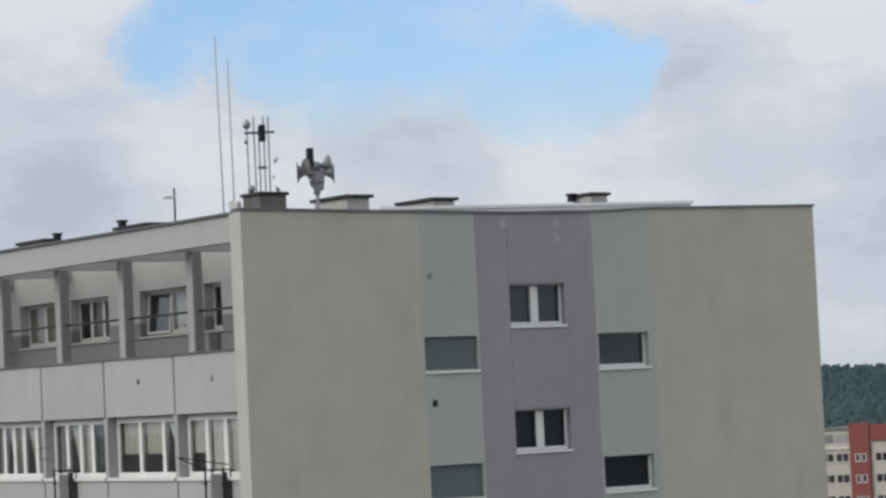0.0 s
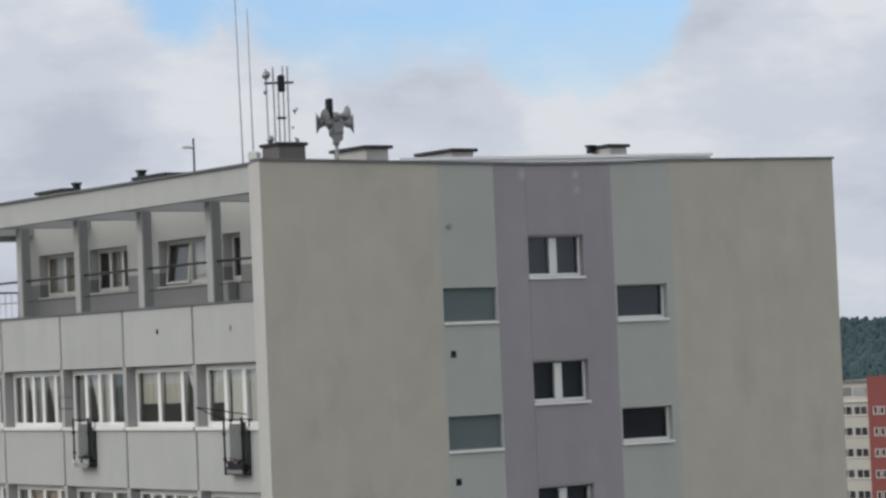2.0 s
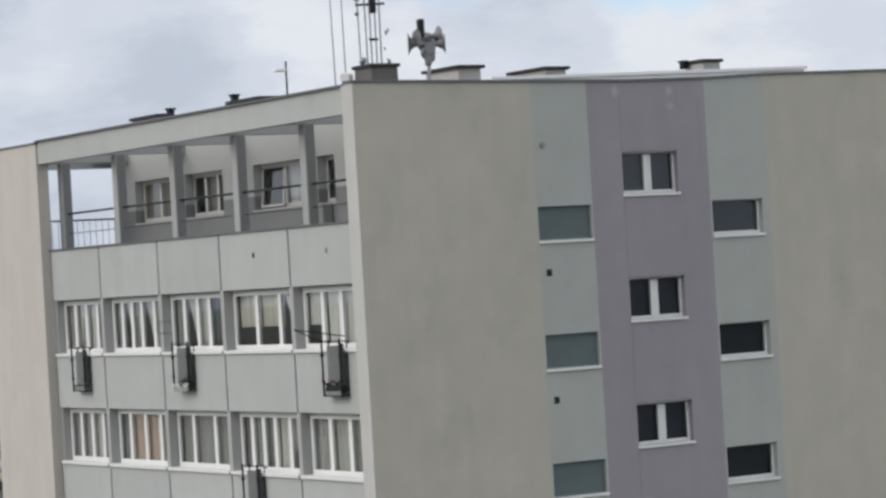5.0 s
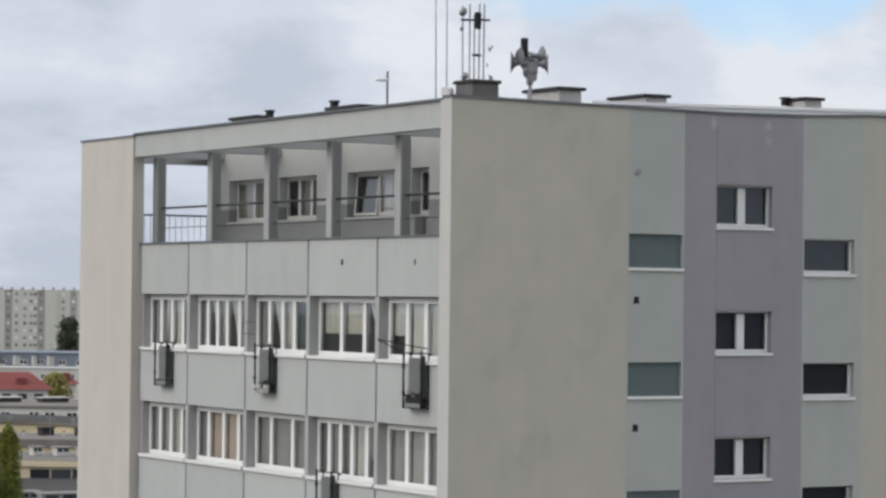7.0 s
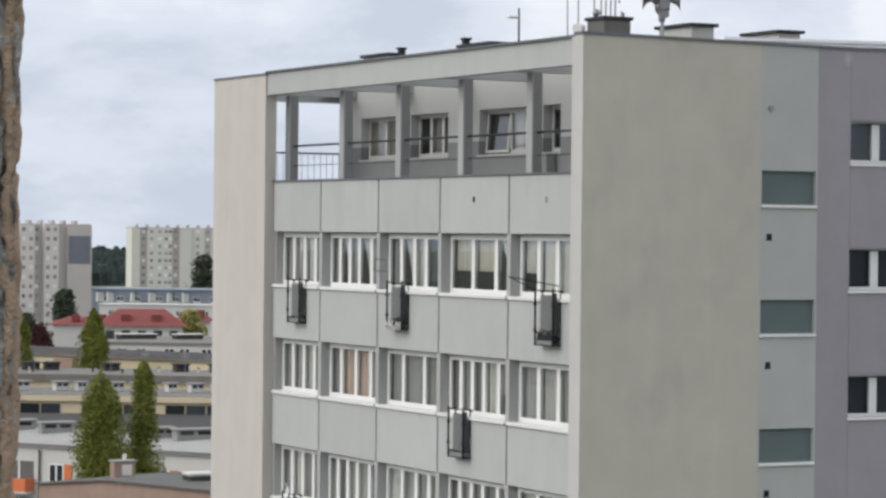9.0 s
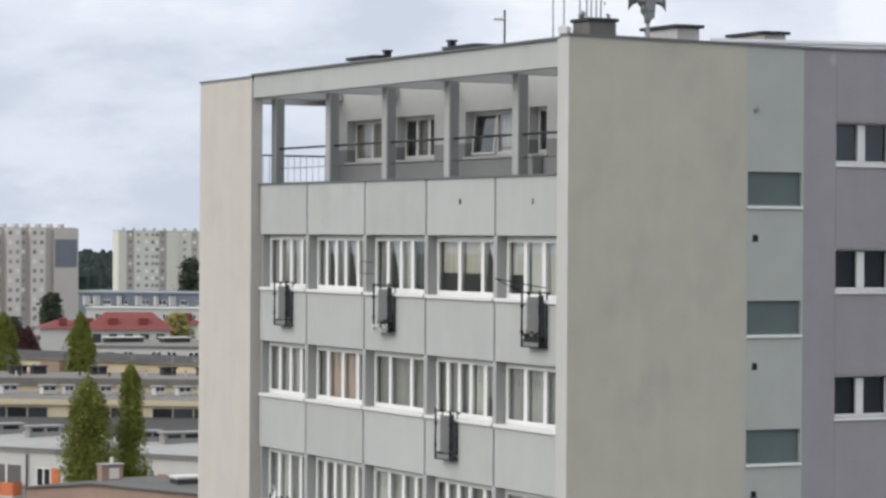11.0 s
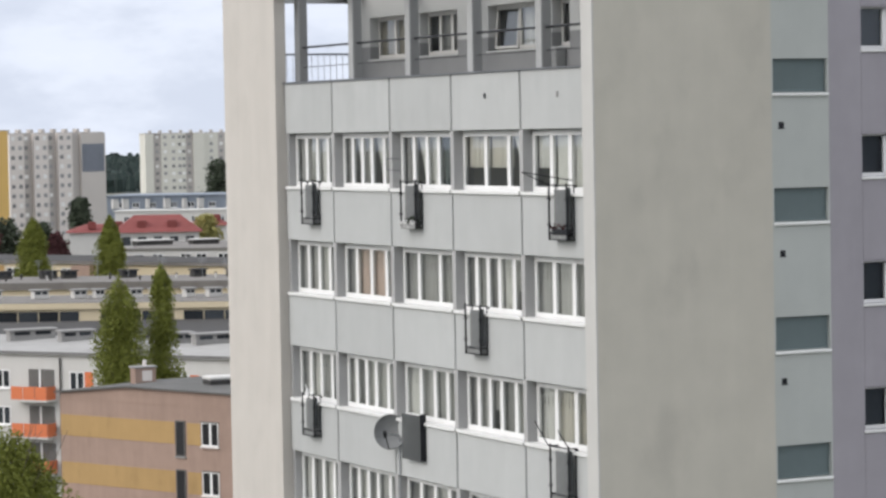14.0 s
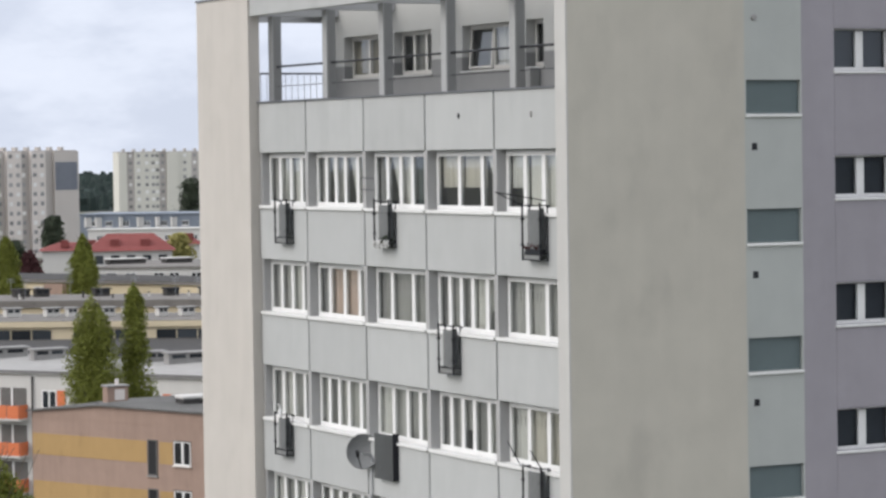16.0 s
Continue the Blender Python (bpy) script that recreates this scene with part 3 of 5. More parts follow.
XT, YE = 2.6, 17.32
ZC = 3.88  # underside of the roof; open beams span the terrace
ys = sorted([0.35, YE] + [v for p in PWIN for v in p[:2]])
def open_field(y, z):
    return not (1.9 < z < 3.04 and any(p[0] < y < p[1] for p in PWIN))


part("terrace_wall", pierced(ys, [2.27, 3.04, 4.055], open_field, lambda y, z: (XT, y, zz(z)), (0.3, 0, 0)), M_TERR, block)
# lower part of the wall takes a darker grey
part("terrace_wall", pierced(ys, [1.05, 1.92, 2.27], open_field, lambda y, z: (XT - 0.006, y, zz(z)), (0.3, 0, 0)), M_TERR_LOW, block, "lower band in dark grey")
part("terrace_end_wall", B((XT + 0.3, 9.0, YE - 0.3, YE, zz(1.05), zz(ZC))), M_TERR, block)
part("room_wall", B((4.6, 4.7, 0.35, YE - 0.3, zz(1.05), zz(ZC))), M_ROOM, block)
for n, (a, b, zt, zb, cur) in enumerate(PWIN):
    w, h = b - a, 3.04 - zb
    f = 0.045
    fr = B((0, 0.08, 0, w, 0, f), (0, 0.08, 0, w, h - f, h), (0, 0.08, 0, f, f, h - f), (0, 0.08, w - f, w, f, h - f))
    win = part("window", fr, M_WHITE_DULL, block, at=pose(XT + 0.25, a, zz(zb)))
    part("window_sill", B((-0.29, 0.0, -0.06, w + 0.06, -0.06, -0.01), bevel=0.01), M_TERR, win)
    cnt = (2, 3, 2, 1)[n]
    for j in range(cnt):
        sw = (w - 2 * f) / cnt
        sm, pm = sash_meshes(sw, h - 2 * f, 0.055, M_WHITE_DULL)
        at = pose(-0.02, f + sw * j, f)
        if n == 2 and j == 1:
            at = pose(-0.10, f + sw * j, f, 0, 5, 0)
        part("sash", sm, None, win, at=at)
        p = part("pane", pm, None, win, at=at)
        p.visible_shadow = False
        if cur == "t" or (n == 1 and j == 1) or (n == 2 and j == 0):
            part("curtain", curtain_mesh(sw, h - 2 * f, M_DRAB if cur == "t" else M_GREYC, n * 5 + j, 1.2), None, win, at=pose(0.09, f + sw * j, f))
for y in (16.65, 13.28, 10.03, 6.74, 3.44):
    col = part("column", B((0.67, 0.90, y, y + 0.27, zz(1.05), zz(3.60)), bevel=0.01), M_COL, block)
    # thin front slab, coloured paler to carry the light on this side
    part("column_face", B((0.64, 0.67, y + 0.005, y + 0.265, zz(1.06), zz(3.59))), M_COL_LIT, col, "front face of the column, its light put into a paler colour")
# unseen pale floor sheet, added to brighten the terrace wall from below
part("terrace_floor_tiles", B((XP + 0.3, W - 0.3, 0.35, LEN - 0.3, zz(1.052), zz(1.075))), M_BOUNCE, block)
ys = (16.65, 13.58, 13.28, 10.33, 10.03, 7.04, 6.74, 3.74, 3.44, 0.35)
for a, b in zip(ys[::2], ys[1::2]):
    bm = tube(bmesh.new(), (0.78, b, zz(2.27)), (0.78, a, zz(2.27)), 0.028)
    tube(bm, (0.78, b, zz(1.75)), (0.78, a, zz(1.75)), 0.010)
    part("handrail", bm, M_STEEL, block, "dark steel rail between the terrace columns")
bm = tube(bmesh.new(), (0.35, LEN - 0.15, zz(2.2)), (8.0, LEN - 0.15, zz(2.2)), 0.025)
for i in range(40):
    x = 0.5 + i * 0.19
    tube(bm, (x, LEN - 0.15, zz(1.06)), (x, LEN - 0.15, zz(2.2)), 0.007, seg=5)
part("railing", bm, M_STEEL, block, "thin barred steel railing at the terrace end")
part("roof_slab", B((XT + 0.302, W - 0.02, 0.33, LEN - 0.02, zz(ZC), zz(3.98))), M_CONC, block)
part("roof_felt", B((XT + 0.302, W - 0.3, 0.37, LEN - 0.4, zz(3.98), zz(4.06))), M_FELT, block)
for y in (3.575, 6.875, 10.165, 13.415, 16.785):
    part("ceiling_beam", B((0.31, XT - 0.01, y - 0.13, y + 0.13, zz(3.605), zz(ZC - 0.014))), M_BEAM, block)
part("ceiling_beam", B((0.31, 9.0, LEN - 0.6, LEN - 0.34, zz(3.605), zz(ZC - 0.014))), M_BEAM, block)

# ---- on the roof ----
RZ = zz(4.06)


def chimney(x0, x1, y0, y1, z1, cap=0.10, pot=None, material=M_SHAFT, lift=0.0, label="rendered roof chimney with a dark overhanging cap"):
    t = thing("chimney", label, "chimney", pose(x0, y0, RZ), "chimneys on the roof")
    w, d, h = x1 - x0, y1 - y0, z1 - RZ
    part("shaft", B((0, w, 0, d, 0, h - 0.08), bevel=0.01), material, t)
    part("cap", B((-cap, w + cap, -cap, d + cap, h - 0.08, h), bevel=0.012), M_CAP, t, "dark flat cap")
    if pot:
        part("flue", B((pot[0], pot[0] + 0.16, pot[1], pot[1] + 0.16, h + lift, h + lift + 0.22), (pot[0] - 0.03, pot[0] + 0.19, pot[1] - 0.03, pot[1] + 0.19, h + lift + 0.17, h + lift + 0.22)), M_STEEL, t, "short black flue")
    return t


chimney(3.15, 3.87, 4.6, 5.37, zz(5.05), 0.05, None, M_CHIM, 0.0, "soot-stained chimney carrying the antenna mast")
chimney(6.42, 7.06, 6.0, 7.5, zz(5.12), 0.09)
chimney(10.30, 10.95, 8.0, 9.6, zz(5.24), 0.09)
chimney(14.60, 15.15, 7.0, 7.8, zz(5.30), 0.07, (-0.235, 0.55), M_SHAFT, -0.2)
chimney(3.02, 3.5, 9.9, 11.5, zz(4.76), 0.08, (0.0, 1.35), M_SHAFT, -0.05)
chimney(3.1, 3.4, 15.75, 17.3, zz(4.80), 0.08, (0.34, 0.0), M_SHAFT, -0.07)
zr = thing("roof_edge_upstand", "pale zinc-covered upstand running along the roof", "roof edge")
bm = bmesh.new()
r = bmesh.ops.create_cube(bm, size=1.0)
for v in r["verts"]:
    v.co = Vector((4.9 if v.co.x < 0 else 14.0, 2.2 if v.co.y < 0 else 2.5, RZ if v.co.z < 0 else zz(4.43 if v.co.x < 0 else 4.60)))
part("wedge", bm, M_ZINC, zr, "pale zinc-clad slope")
bm = bmesh.new()
r = bmesh.ops.create_cube(bm, size=1.0)
for v in r["verts"]:
    v.co = Vector((4.85 if v.co.x < 0 else 14.05, 2.14 if v.co.y < 0 else 2.56, zz((4.43 if v.co.x < 0 else 4.60) + (-0.01 if v.co.z < 0 else 0.06))))
part("sheet", bm, M_ZINC, zr, "pale zinc capping")

mast = thing("antenna_mast", "cluster of thin steel poles with small dish antennas", "antenna", pose(3.49, 5.05, zz(5.03)))
for x, h in ((-0.34, 1.76), (-0.18, 1.80), (-0.04, 1.55), (0.13, 1.84), (0.25, 1.84)):
    part("pole", tube(bmesh.new(), (x, 0.05 * math.sin(x * 9), 0), (x * 1.04, 0.05 * math.sin(x * 9), h), 0.02), M_GALV, mast)
part("crossbar", tube(bmesh.new(), (-0.42, -0.04, 1.42), (0.36, -0.04, 1.46), 0.026), M_STEEL, mast)
part("crossbar", tube(bmesh.new(), (-0.1, -0.05, 0.62), (0.12, -0.05, 0.62), 0.03), M_STEEL, mast)
part("panel_antenna", B((-0.09, 0.07, -0.18, -0.06, 1.22, 1.62), bevel=0.03), M_STEEL, mast, "dark panel antenna at the head")
for x, z, s in ((-0.40, 1.62, 0.11), (-0.42, 1.22, 0.06), (0.36, 0.78, 0.07), (0.42, 0.84, 0.05), (0.40, 0.10, 0.10), (-0.34, 0.12, 0.10), (0.30, 0.40, 0.05)):
    bm = bmesh.new()
    bmesh.ops.create_cone(bm, cap_ends=True, segments=14, radius1=s, radius2=s * 0.35, depth=s * 0.8, matrix=Matrix.Translation((x, -0.06, z)) @ Matrix.Rotation(radians(75 if x > 0 else -75), 4, "Y") @ Matrix.Rotation(0.5, 4, "X"))
    part("dish", bm, M_HORN, mast)
drum = thing("dish_antenna", "small white drum antenna low by the chimney", "antenna", pose(2.95, 5.43, RZ))
bm = tube(bmesh.new(), (0, 0, 0), (0, 0, 0.60), 0.02)
part("stand", bm, M_GALV, drum)
bm = tube(bmesh.new(), (0.12, 0, 0.77), (-0.06, -0.05, 0.70), 0.09, 0.15, seg=16)
part("drum", bm, M_WHITE, drum)
for x, y, ztop in ((3.04, 6.0, 8.86), (3.04, 5.5, 8.24)):
    a = thing("whip_antenna", "tall thin whip antenna rod", "antenna", pose(x - 0.05, y, RZ), "whip antennas")
    part("rod", tube(bmesh.new(), (0, 0, 0.5), (-0.05 * (ztop - 7.8), 0, zz(ztop) - RZ), 0.020, 0.011), M_GALV, a)
    part("base", tube(bmesh.new(), (0, 0, 0), (0, 0, 0.55), 0.035), M_STEEL, a)

siren = thing("siren_horns", "cluster of grey public-address horns on a short post", "siren", pose(4.97, 5.0, RZ + 0.0))
part("post", tube(bmesh.new(), (0, 0, 0), (0, 0, 1.58), 0.045), M_GALV, siren)
part("control_box", B((-0.11, 0.03, -0.12, 0.02, 0.95, 1.45), bevel=0.03), M_HORN, siren)
part("control_box", B((-0.26, -0.12, -0.12, 0.04, 1.62, 2.06), bevel=0.02), M_STEEL, siren, "tall dark box at the head")
part("bracket", B((-0.28, 0.28, -0.03, 0.03, 1.46, 1.52), (-0.03, 0.03, -0.25, 0.25, 1.52, 1.57)), M_GALV, siren)
# horns: height, bearing, length, mouth radius
for z, ang, s, mouth in ((1.50, 150, 0.46, 0.27), (1.46, -32, 0.42, 0.26), (1.66, -8, 0.30, 0.24), (1.62, 182, 0.30, 0.20), (1.55, 62, 0.40, 0.24), (1.30, 58, 0.36, 0.18), (1.36, 250, 0.30, 0.13), (1.12, 256, 0.24, 0.10)):
    m = Matrix.Rotation(radians(ang), 4, "Z")
    bm = bmesh.new()
    for a, c, r0, r1 in ((0.03, 0.5, 0.05, 0.06), (0.5, 0.8, 0.06, mouth * 0.45), (0.8, 0.95, mouth * 0.45, mouth * 0.8), (0.95, 1.0, mouth * 0.8, mouth)):
        tube(bm, (a * s, 0, z), (c * s, 0, z), r0, r1, seg=16)
    bmesh.ops.transform(bm, matrix=m, verts=bm.verts)
    part("horn", bm, M_HORN, siren)
lampm = thing("roof_lamp", "small lamp on a thin roof post", "lamp", pose(2.95, 8.3, RZ))
part("post", tube(bmesh.new(), (0, 0, 0), (0, 0, 1.40), 0.025), M_STEEL, lampm)
part("lamp_head", B((-0.32, -0.02, -0.06, 0.06, 1.15, 1.23), bevel=0.02), M_WHITE, lampm)

# ---- hung on the long side ----
def balconette(y_hi, z_top, w=0.72, h=1.12, d=0.20):
    t = thing("balconette", "narrow black steel balconette with grey screens under a window", "balconette", pose(XP, y_hi, zz(z_top)), "balconettes")
    for x, r in ((-d, 0.018), (-0.02, 0.012)):
        for y in (-w, 0.0):
            part("post", B((x - r, x + r, y - r, y + r, -h, 0.05 if x < -0.1 else 0.0), bevel=0.003), M_STEEL, t)
    for z in (0.0, -h + 0.16, -h + 0.02):
        part("rail", B((-d - 0.012, -d + 0.012, -w, 0, z - 0.013, z + 0.013)), M_STEEL, t)
        for y in (-w, 0.0):
            part("rail", B((-d, 0, y - 0.010, y + 0.010, z - 0.013, z + 0.013)), M_STEEL, t)
    part("front_screen", B((-d + 0.016, -d + 0.026, -w + 0.03, -0.20, -h + 0.18, -0.09)), M_SCREEN, t, "grey screen of thin slats")
    part("side_screen", B((-d + 0.02, -0.09, -w + 0.014, -w + 0.024, -h + 0.24, -0.05)), M_SCREEN_D, t, "dark side screen")
    part("tray", B((-d + 0.01, -0.01, -w + 0.02, -0.02, -h + 0.005, -h + 0.03), (-d + 0.014, -d + 0.022, -w + 0.02, -0.02, -h + 0.03, -h + 0.14)), M_MESH, t)
    for z in (-0.30, -h + 0.34):
        for y in (-w, 0.0):
            part("clamp", B((-d - 0.035, -d + 0.03, y - 0.035, y + 0.035, z - 0.028, z + 0.028), bevel=0.006), M_STEEL, t)
    for y in (-w - 0.10, -0.02):
        part("bracket", B((-0.03, 0.0, y, y + 0.12, -0.05, 0.0)), M_STEEL, t)
    return t


def planter(y, z, w, label, leaf):
    t = thing("flower_box", label, "flower box", pose(XP - 0.12, y, zz(z)))
    part("trough", B((-0.08, 0.08, 0, w, 0, 0.14), bevel=0.015), M_STEEL, t)
    rnd = random.Random(int(y * 100))
    bm = bmesh.new()
    for _ in range(60):
        c = Vector((rnd.uniform(-0.08, 0.08), rnd.uniform(0, w), 0.14 + rnd.uniform(0, 0.10)))
        q = Matrix.Translation(c) @ Euler((rnd.random() * 6, rnd.random() * 6, 0)).to_matrix().to_4x4()
        bmesh.ops.create_grid(bm, x_segments=1, y_segments=1, size=0.03, matrix=q)
    part("foliage", bm, leaf, t)


balconette(15.34, -1.24)
balconette(9.48, -1.20, w=0.78)
balconette(2.16, -1.22, w=0.78, h=1.20)
balconette(6.20, -4.03)
balconette(15.55, -6.80, h=1.08)
balconette(2.28, -6.92, w=0.8, h=1.2)
balconette(11.6, -9.75, w=0.8)
balconette(12.6, -12.4)
planter(1.42, -2.30, 0.66, "black trough with dark soil and small red flowers", M_PLUM)
# pale scalloped garland tied to the foot of a balconette
gar = thing("garland", "pale scalloped garland tied along a balconette", "garland", pose(XP - 0.235, 8.68, zz(-2.14)))
for row_z in (0.0, -0.10):
    for j in range(4):
        bm = bmesh.new()
        for q in range(6):
            a, b = q / 6, (q + 1) / 6
            tube(bm, (0, (j + a) * 0.2, row_z - 0.08 * math.sin(math.pi * a)), (0, (j + b) * 0.2, row_z - 0.08 * math.sin(math.pi * b)), 0.026, seg=6)
        part("swag", bm, M_GREYC, gar)
trail = thing("window_plant", "dark potted plant in a balconette", "plant", pose(XP - 0.12, 8.95, zz(-2.29)))
rnd_p = random.Random(5)
part("pot", tube(bmesh.new(), (0, 0, 0), (0, 0, 0.16), 0.07, 0.09, seg=12), M_CHIM, trail)
bm = bmesh.new()
for _ in range(90):
    q = Matrix.Translation((rnd_p.gauss(0, 0.07), rnd_p.gauss(0, 0.12), 0.20 + rnd_p.gauss(0, 0.06))) @ Euler((rnd_p.random() * 6, rnd_p.random() * 6, 0)).to_matrix().to_4x4()
    bmesh.ops.create_grid(bm, x_segments=1, y_segments=1, size=0.028, matrix=q)
part("foliage", bm, M_LEAF2, trail)

# drying rods that stick out over the balconettes
for rods in ((((-0.92, -0.1, 0.30), (-0.30, -0.2, 0.0)), ((-0.92, -0.1, 0.30), (0.05, -0.6, 0.10))),):
    t = thing("drying_rods", "pair of thin dark drying rods reaching out from a sill", "drying rack", pose(XP, 2.16, zz(-1.22)))
    for p, q in rods:
        part("rod", tube(bmesh.new(), p, q, 0.012), M_STEEL, t)
t = thing("drying_rods", "two thin dark rods leaning out over a balconette", "drying rack", pose(XP, 2.28, zz(-6.92)))
part("rod", tube(bmesh.new(), (-0.27, -0.05, 0.0), (-0.58, -0.02, 0.56), 0.012), M_STEEL, t)
part("rod", tube(bmesh.new(), (-0.10, -0.62, 0.0), (-0.34, -0.60, 0.40), 0.012), M_STEEL, t)
hoop = thing("wire_bracket", "pale bent wire bracket beside a window", "bracket", pose(XP, 10.1, zz(-0.95)))
for z in (0.0, 0.28):
    part("wire", tube(bmesh.new(), (0.1, -0.05, z), (-0.30, -0.1, z + 0.03), 0.012), M_HORN, hoop)
part("wire", tube(bmesh.new(), (-0.30, -0.1, 0.03), (-0.30, -0.1, 0.31), 0.012), M_HORN, hoop)
white_pot = thing("window_ornament", "small white ornament on a balconette rail", "ornament", pose(XP - 0.2, 15.2, zz(-6.78)))
part("body", tube(bmesh.new(), (0, 0, -0.02), (0, 0, 0.12), 0.07, 0.05, seg=10), M_WHITE, white_pot)
part("spout", tube(bmesh.new(), (0, 0, 0.12), (-0.08, -0.03, 0.26), 0.035, 0.02, seg=8), M_WHITE, white_pot)

dish = thing("satellite_dish", "grey satellite dish on a bracket at the facade", "satellite dish", pose(XP - 0.02, 10.25, zz(-7.32)))
bm = bmesh.new()
bmesh.ops.create_uvsphere(bm, u_segments=28, v_segments=16, radius=0.62)
bmesh.ops.delete(bm, geom=[v for v in bm.verts if v.co.z > -0.40], context="VERTS")
bmesh.ops.solidify(bm, geom=bm.faces, thickness=0.015)
bmesh.ops.transform(bm, matrix=Matrix.Translation((-0.22, 0, 0)) @ Vector((-0.72, -0.66, 0.16)).to_track_quat("Z", "Y").to_matrix().to_4x4() @ Matrix.Translation((0, 0, 0.40)), verts=bm.verts)
part("reflector", bm, M_DISH, dish)
part("feed_arm", tube(bmesh.new(), (-0.25, 0.0, -0.42), (-0.52, -0.36, -0.05), 0.016), M_STEEL, dish)
part("feed", tube(bmesh.new(), (-0.52, -0.36, -0.08), (-0.56, -0.41, 0.06), 0.045), M_STEEL, dish)
part("bracket", tube(bmesh.new(), (0.02, 0.0, -0.1), (-0.24, 0, -0.05), 0.025), M_GALV, dish)
part("mast", tube(bmesh.new(), (-0.02, -0.12, -3.2), (-0.02, -0.12, -0.1), 0.022), M_GALV, dish)
scr = thing("folded_screen", "ribbed grey screen hung under a window", "screen", pose(XP, 9.72, zz(-6.82)))
part("screen", B((-0.16, -0.13, -0.95, 0.0, -1.10, 0.0)), M_SCREEN, scr)
for j in range(8):
    part("rib", B((-0.18, -0.16, -0.12 * j - 0.05, -0.12 * j - 0.02, -1.1, 0.0)), M_SCREEN_D, scr)
part("side_panel", B((-0.16, 0.0, -0.98, -0.955, -1.1, 0.04)), M_STEEL, scr)
ac = thing("air_conditioner", "small grey box on the terrace under the open window", "air conditioner", pose(XT - 0.30, 5.75, zz(1.075)))
part("casing", B((0, 0.28, 0, 0.55, 0, 0.82), bevel=0.02), M_MESH, ac)
for y, z in ((5.42, 0.78), (2.05, 0.76)):
    t = thing("vent_hook", "small dark hook on a facade panel", "hook", pose(XP, y, zz(z)))
    part("plate", B((-0.03, 0.0, -0.03, 0.03, -0.06, 0.06), bevel=0.008), M_STEEL if y > 4 else M_CONC, t)

# ---- own wall beside the camera ----
def roughcast(name, label, p0, p1, z0, z1, depth, material, amp, seed, nu=46, nv=420, edge=0.2):
    """A wall face with real rough relief; p0 to p1 is its visible face, depth its thickness to the back."""
    rnd_off = Vector((seed * 3.1, seed * 1.7, 0))
    u = (p1 - p0)
    nrm = Vector((u.y, -u.x, 0)).normalized()
    bm = bmesh.new()
    grid = []
    for j in range(nv + 1):
        row = []
        z = z0 + (z1 - z0) * j / nv
        for i in range(nu + 1):
            s = i / nu
            q = p0 + u * s
            q.z = z
            q += u.normalized() * 0.016 * (z - 30.0)
            s3 = Vector((q.x * 95, q.y * 95, q.z * 44)) + rnd_off
            k = noise.noise(s3) * amp + noise.noise(s3 * 2.3 + rnd_off) * amp * 0.5 + noise.noise(s3 * 0.4) * amp * 0.8
            k -= amp * 1.2 * max(0.0, 0.16 - abs(noise.noise(s3 * 0.75 + Vector((7, 3, 1))))) / 0.16  # cracks between the lumps
            row.append(bm.verts.new(q + nrm * k + u.normalized() * noise.noise(q * 70) * amp * edge))
        grid.append(row)
    for j in range(nv):
        for i in range(nu):
            bm.faces.new((grid[j][i], grid[j][i + 1], grid[j + 1][i + 1], grid[j + 1][i]))
    back = [[bm.verts.new(Vector((g.co.x, g.co.y, g.co.z)) - nrm * depth) for g in (row[0], row[-1])] for row in grid]
    for j in range(nv):
        bm.faces.new((grid[j][nu], back[j][1], back[j + 1][1], grid[j + 1][nu]))
        bm.faces.new((back[j][1], back[j][0], back[j + 1][0], back[j + 1][1]))
        bm.faces.new((back[j][0], grid[j][0], grid[j + 1][0], back[j + 1][0]))
    for f in bm.faces:
        f.smooth = True
    bmesh.ops.recalc_face_normals(bm, faces=bm.faces)
    ob = part(name, bm, material)
    return tagged(ob, label, "wall", kind="structure")


NEAR = 1.5
roughcast("wall_near", "grey roughcast wall of the camera's own building", bearing(9.0, NEAR - 0.05), bearing(17.13, NEAR), 28.9, 31.1, 0.25, M_STUCCO, 0.0065, 1, 96, 900)
roughcast("wall_near_edge", "brown rough plaster edge of the same wall", bearing(17.07, NEAR - 0.005), bearing(17.26, NEAR + 0.02), 28.9, 31.1, 0.005, M_STUCCO_E, 0.003, 2, 12, 900, 0.6)
roughcast("wall_lower", "plain wall of the camera's own building below", bearing(-60, 1.9), bearing(17.1, 1.52), 0.0, 28.9, 0.3, M_STUCCO, 0.004, 3, 10, 30)


roughcast("wall_upper", "plain wall of the camera's own building above", bearing(9.0, 1.46), bearing(17.1, 1.52), 31.1, 34.0, 0.25, M_STUCCO, 0.004, 4, 8, 12)
slab = part("balcony_floor", B((-1.6, 1.2, -0.9, 1.4, -0.2, 0.0), bevel=0.01), M_CONC, at=Matrix.Translation((EYE.x, EYE.y, 28.45)) @ Matrix.Rotation(radians(-27), 4, "Z"))
tagged(slab, "bare concrete balcony floor under the camera", "floor", kind="structure")


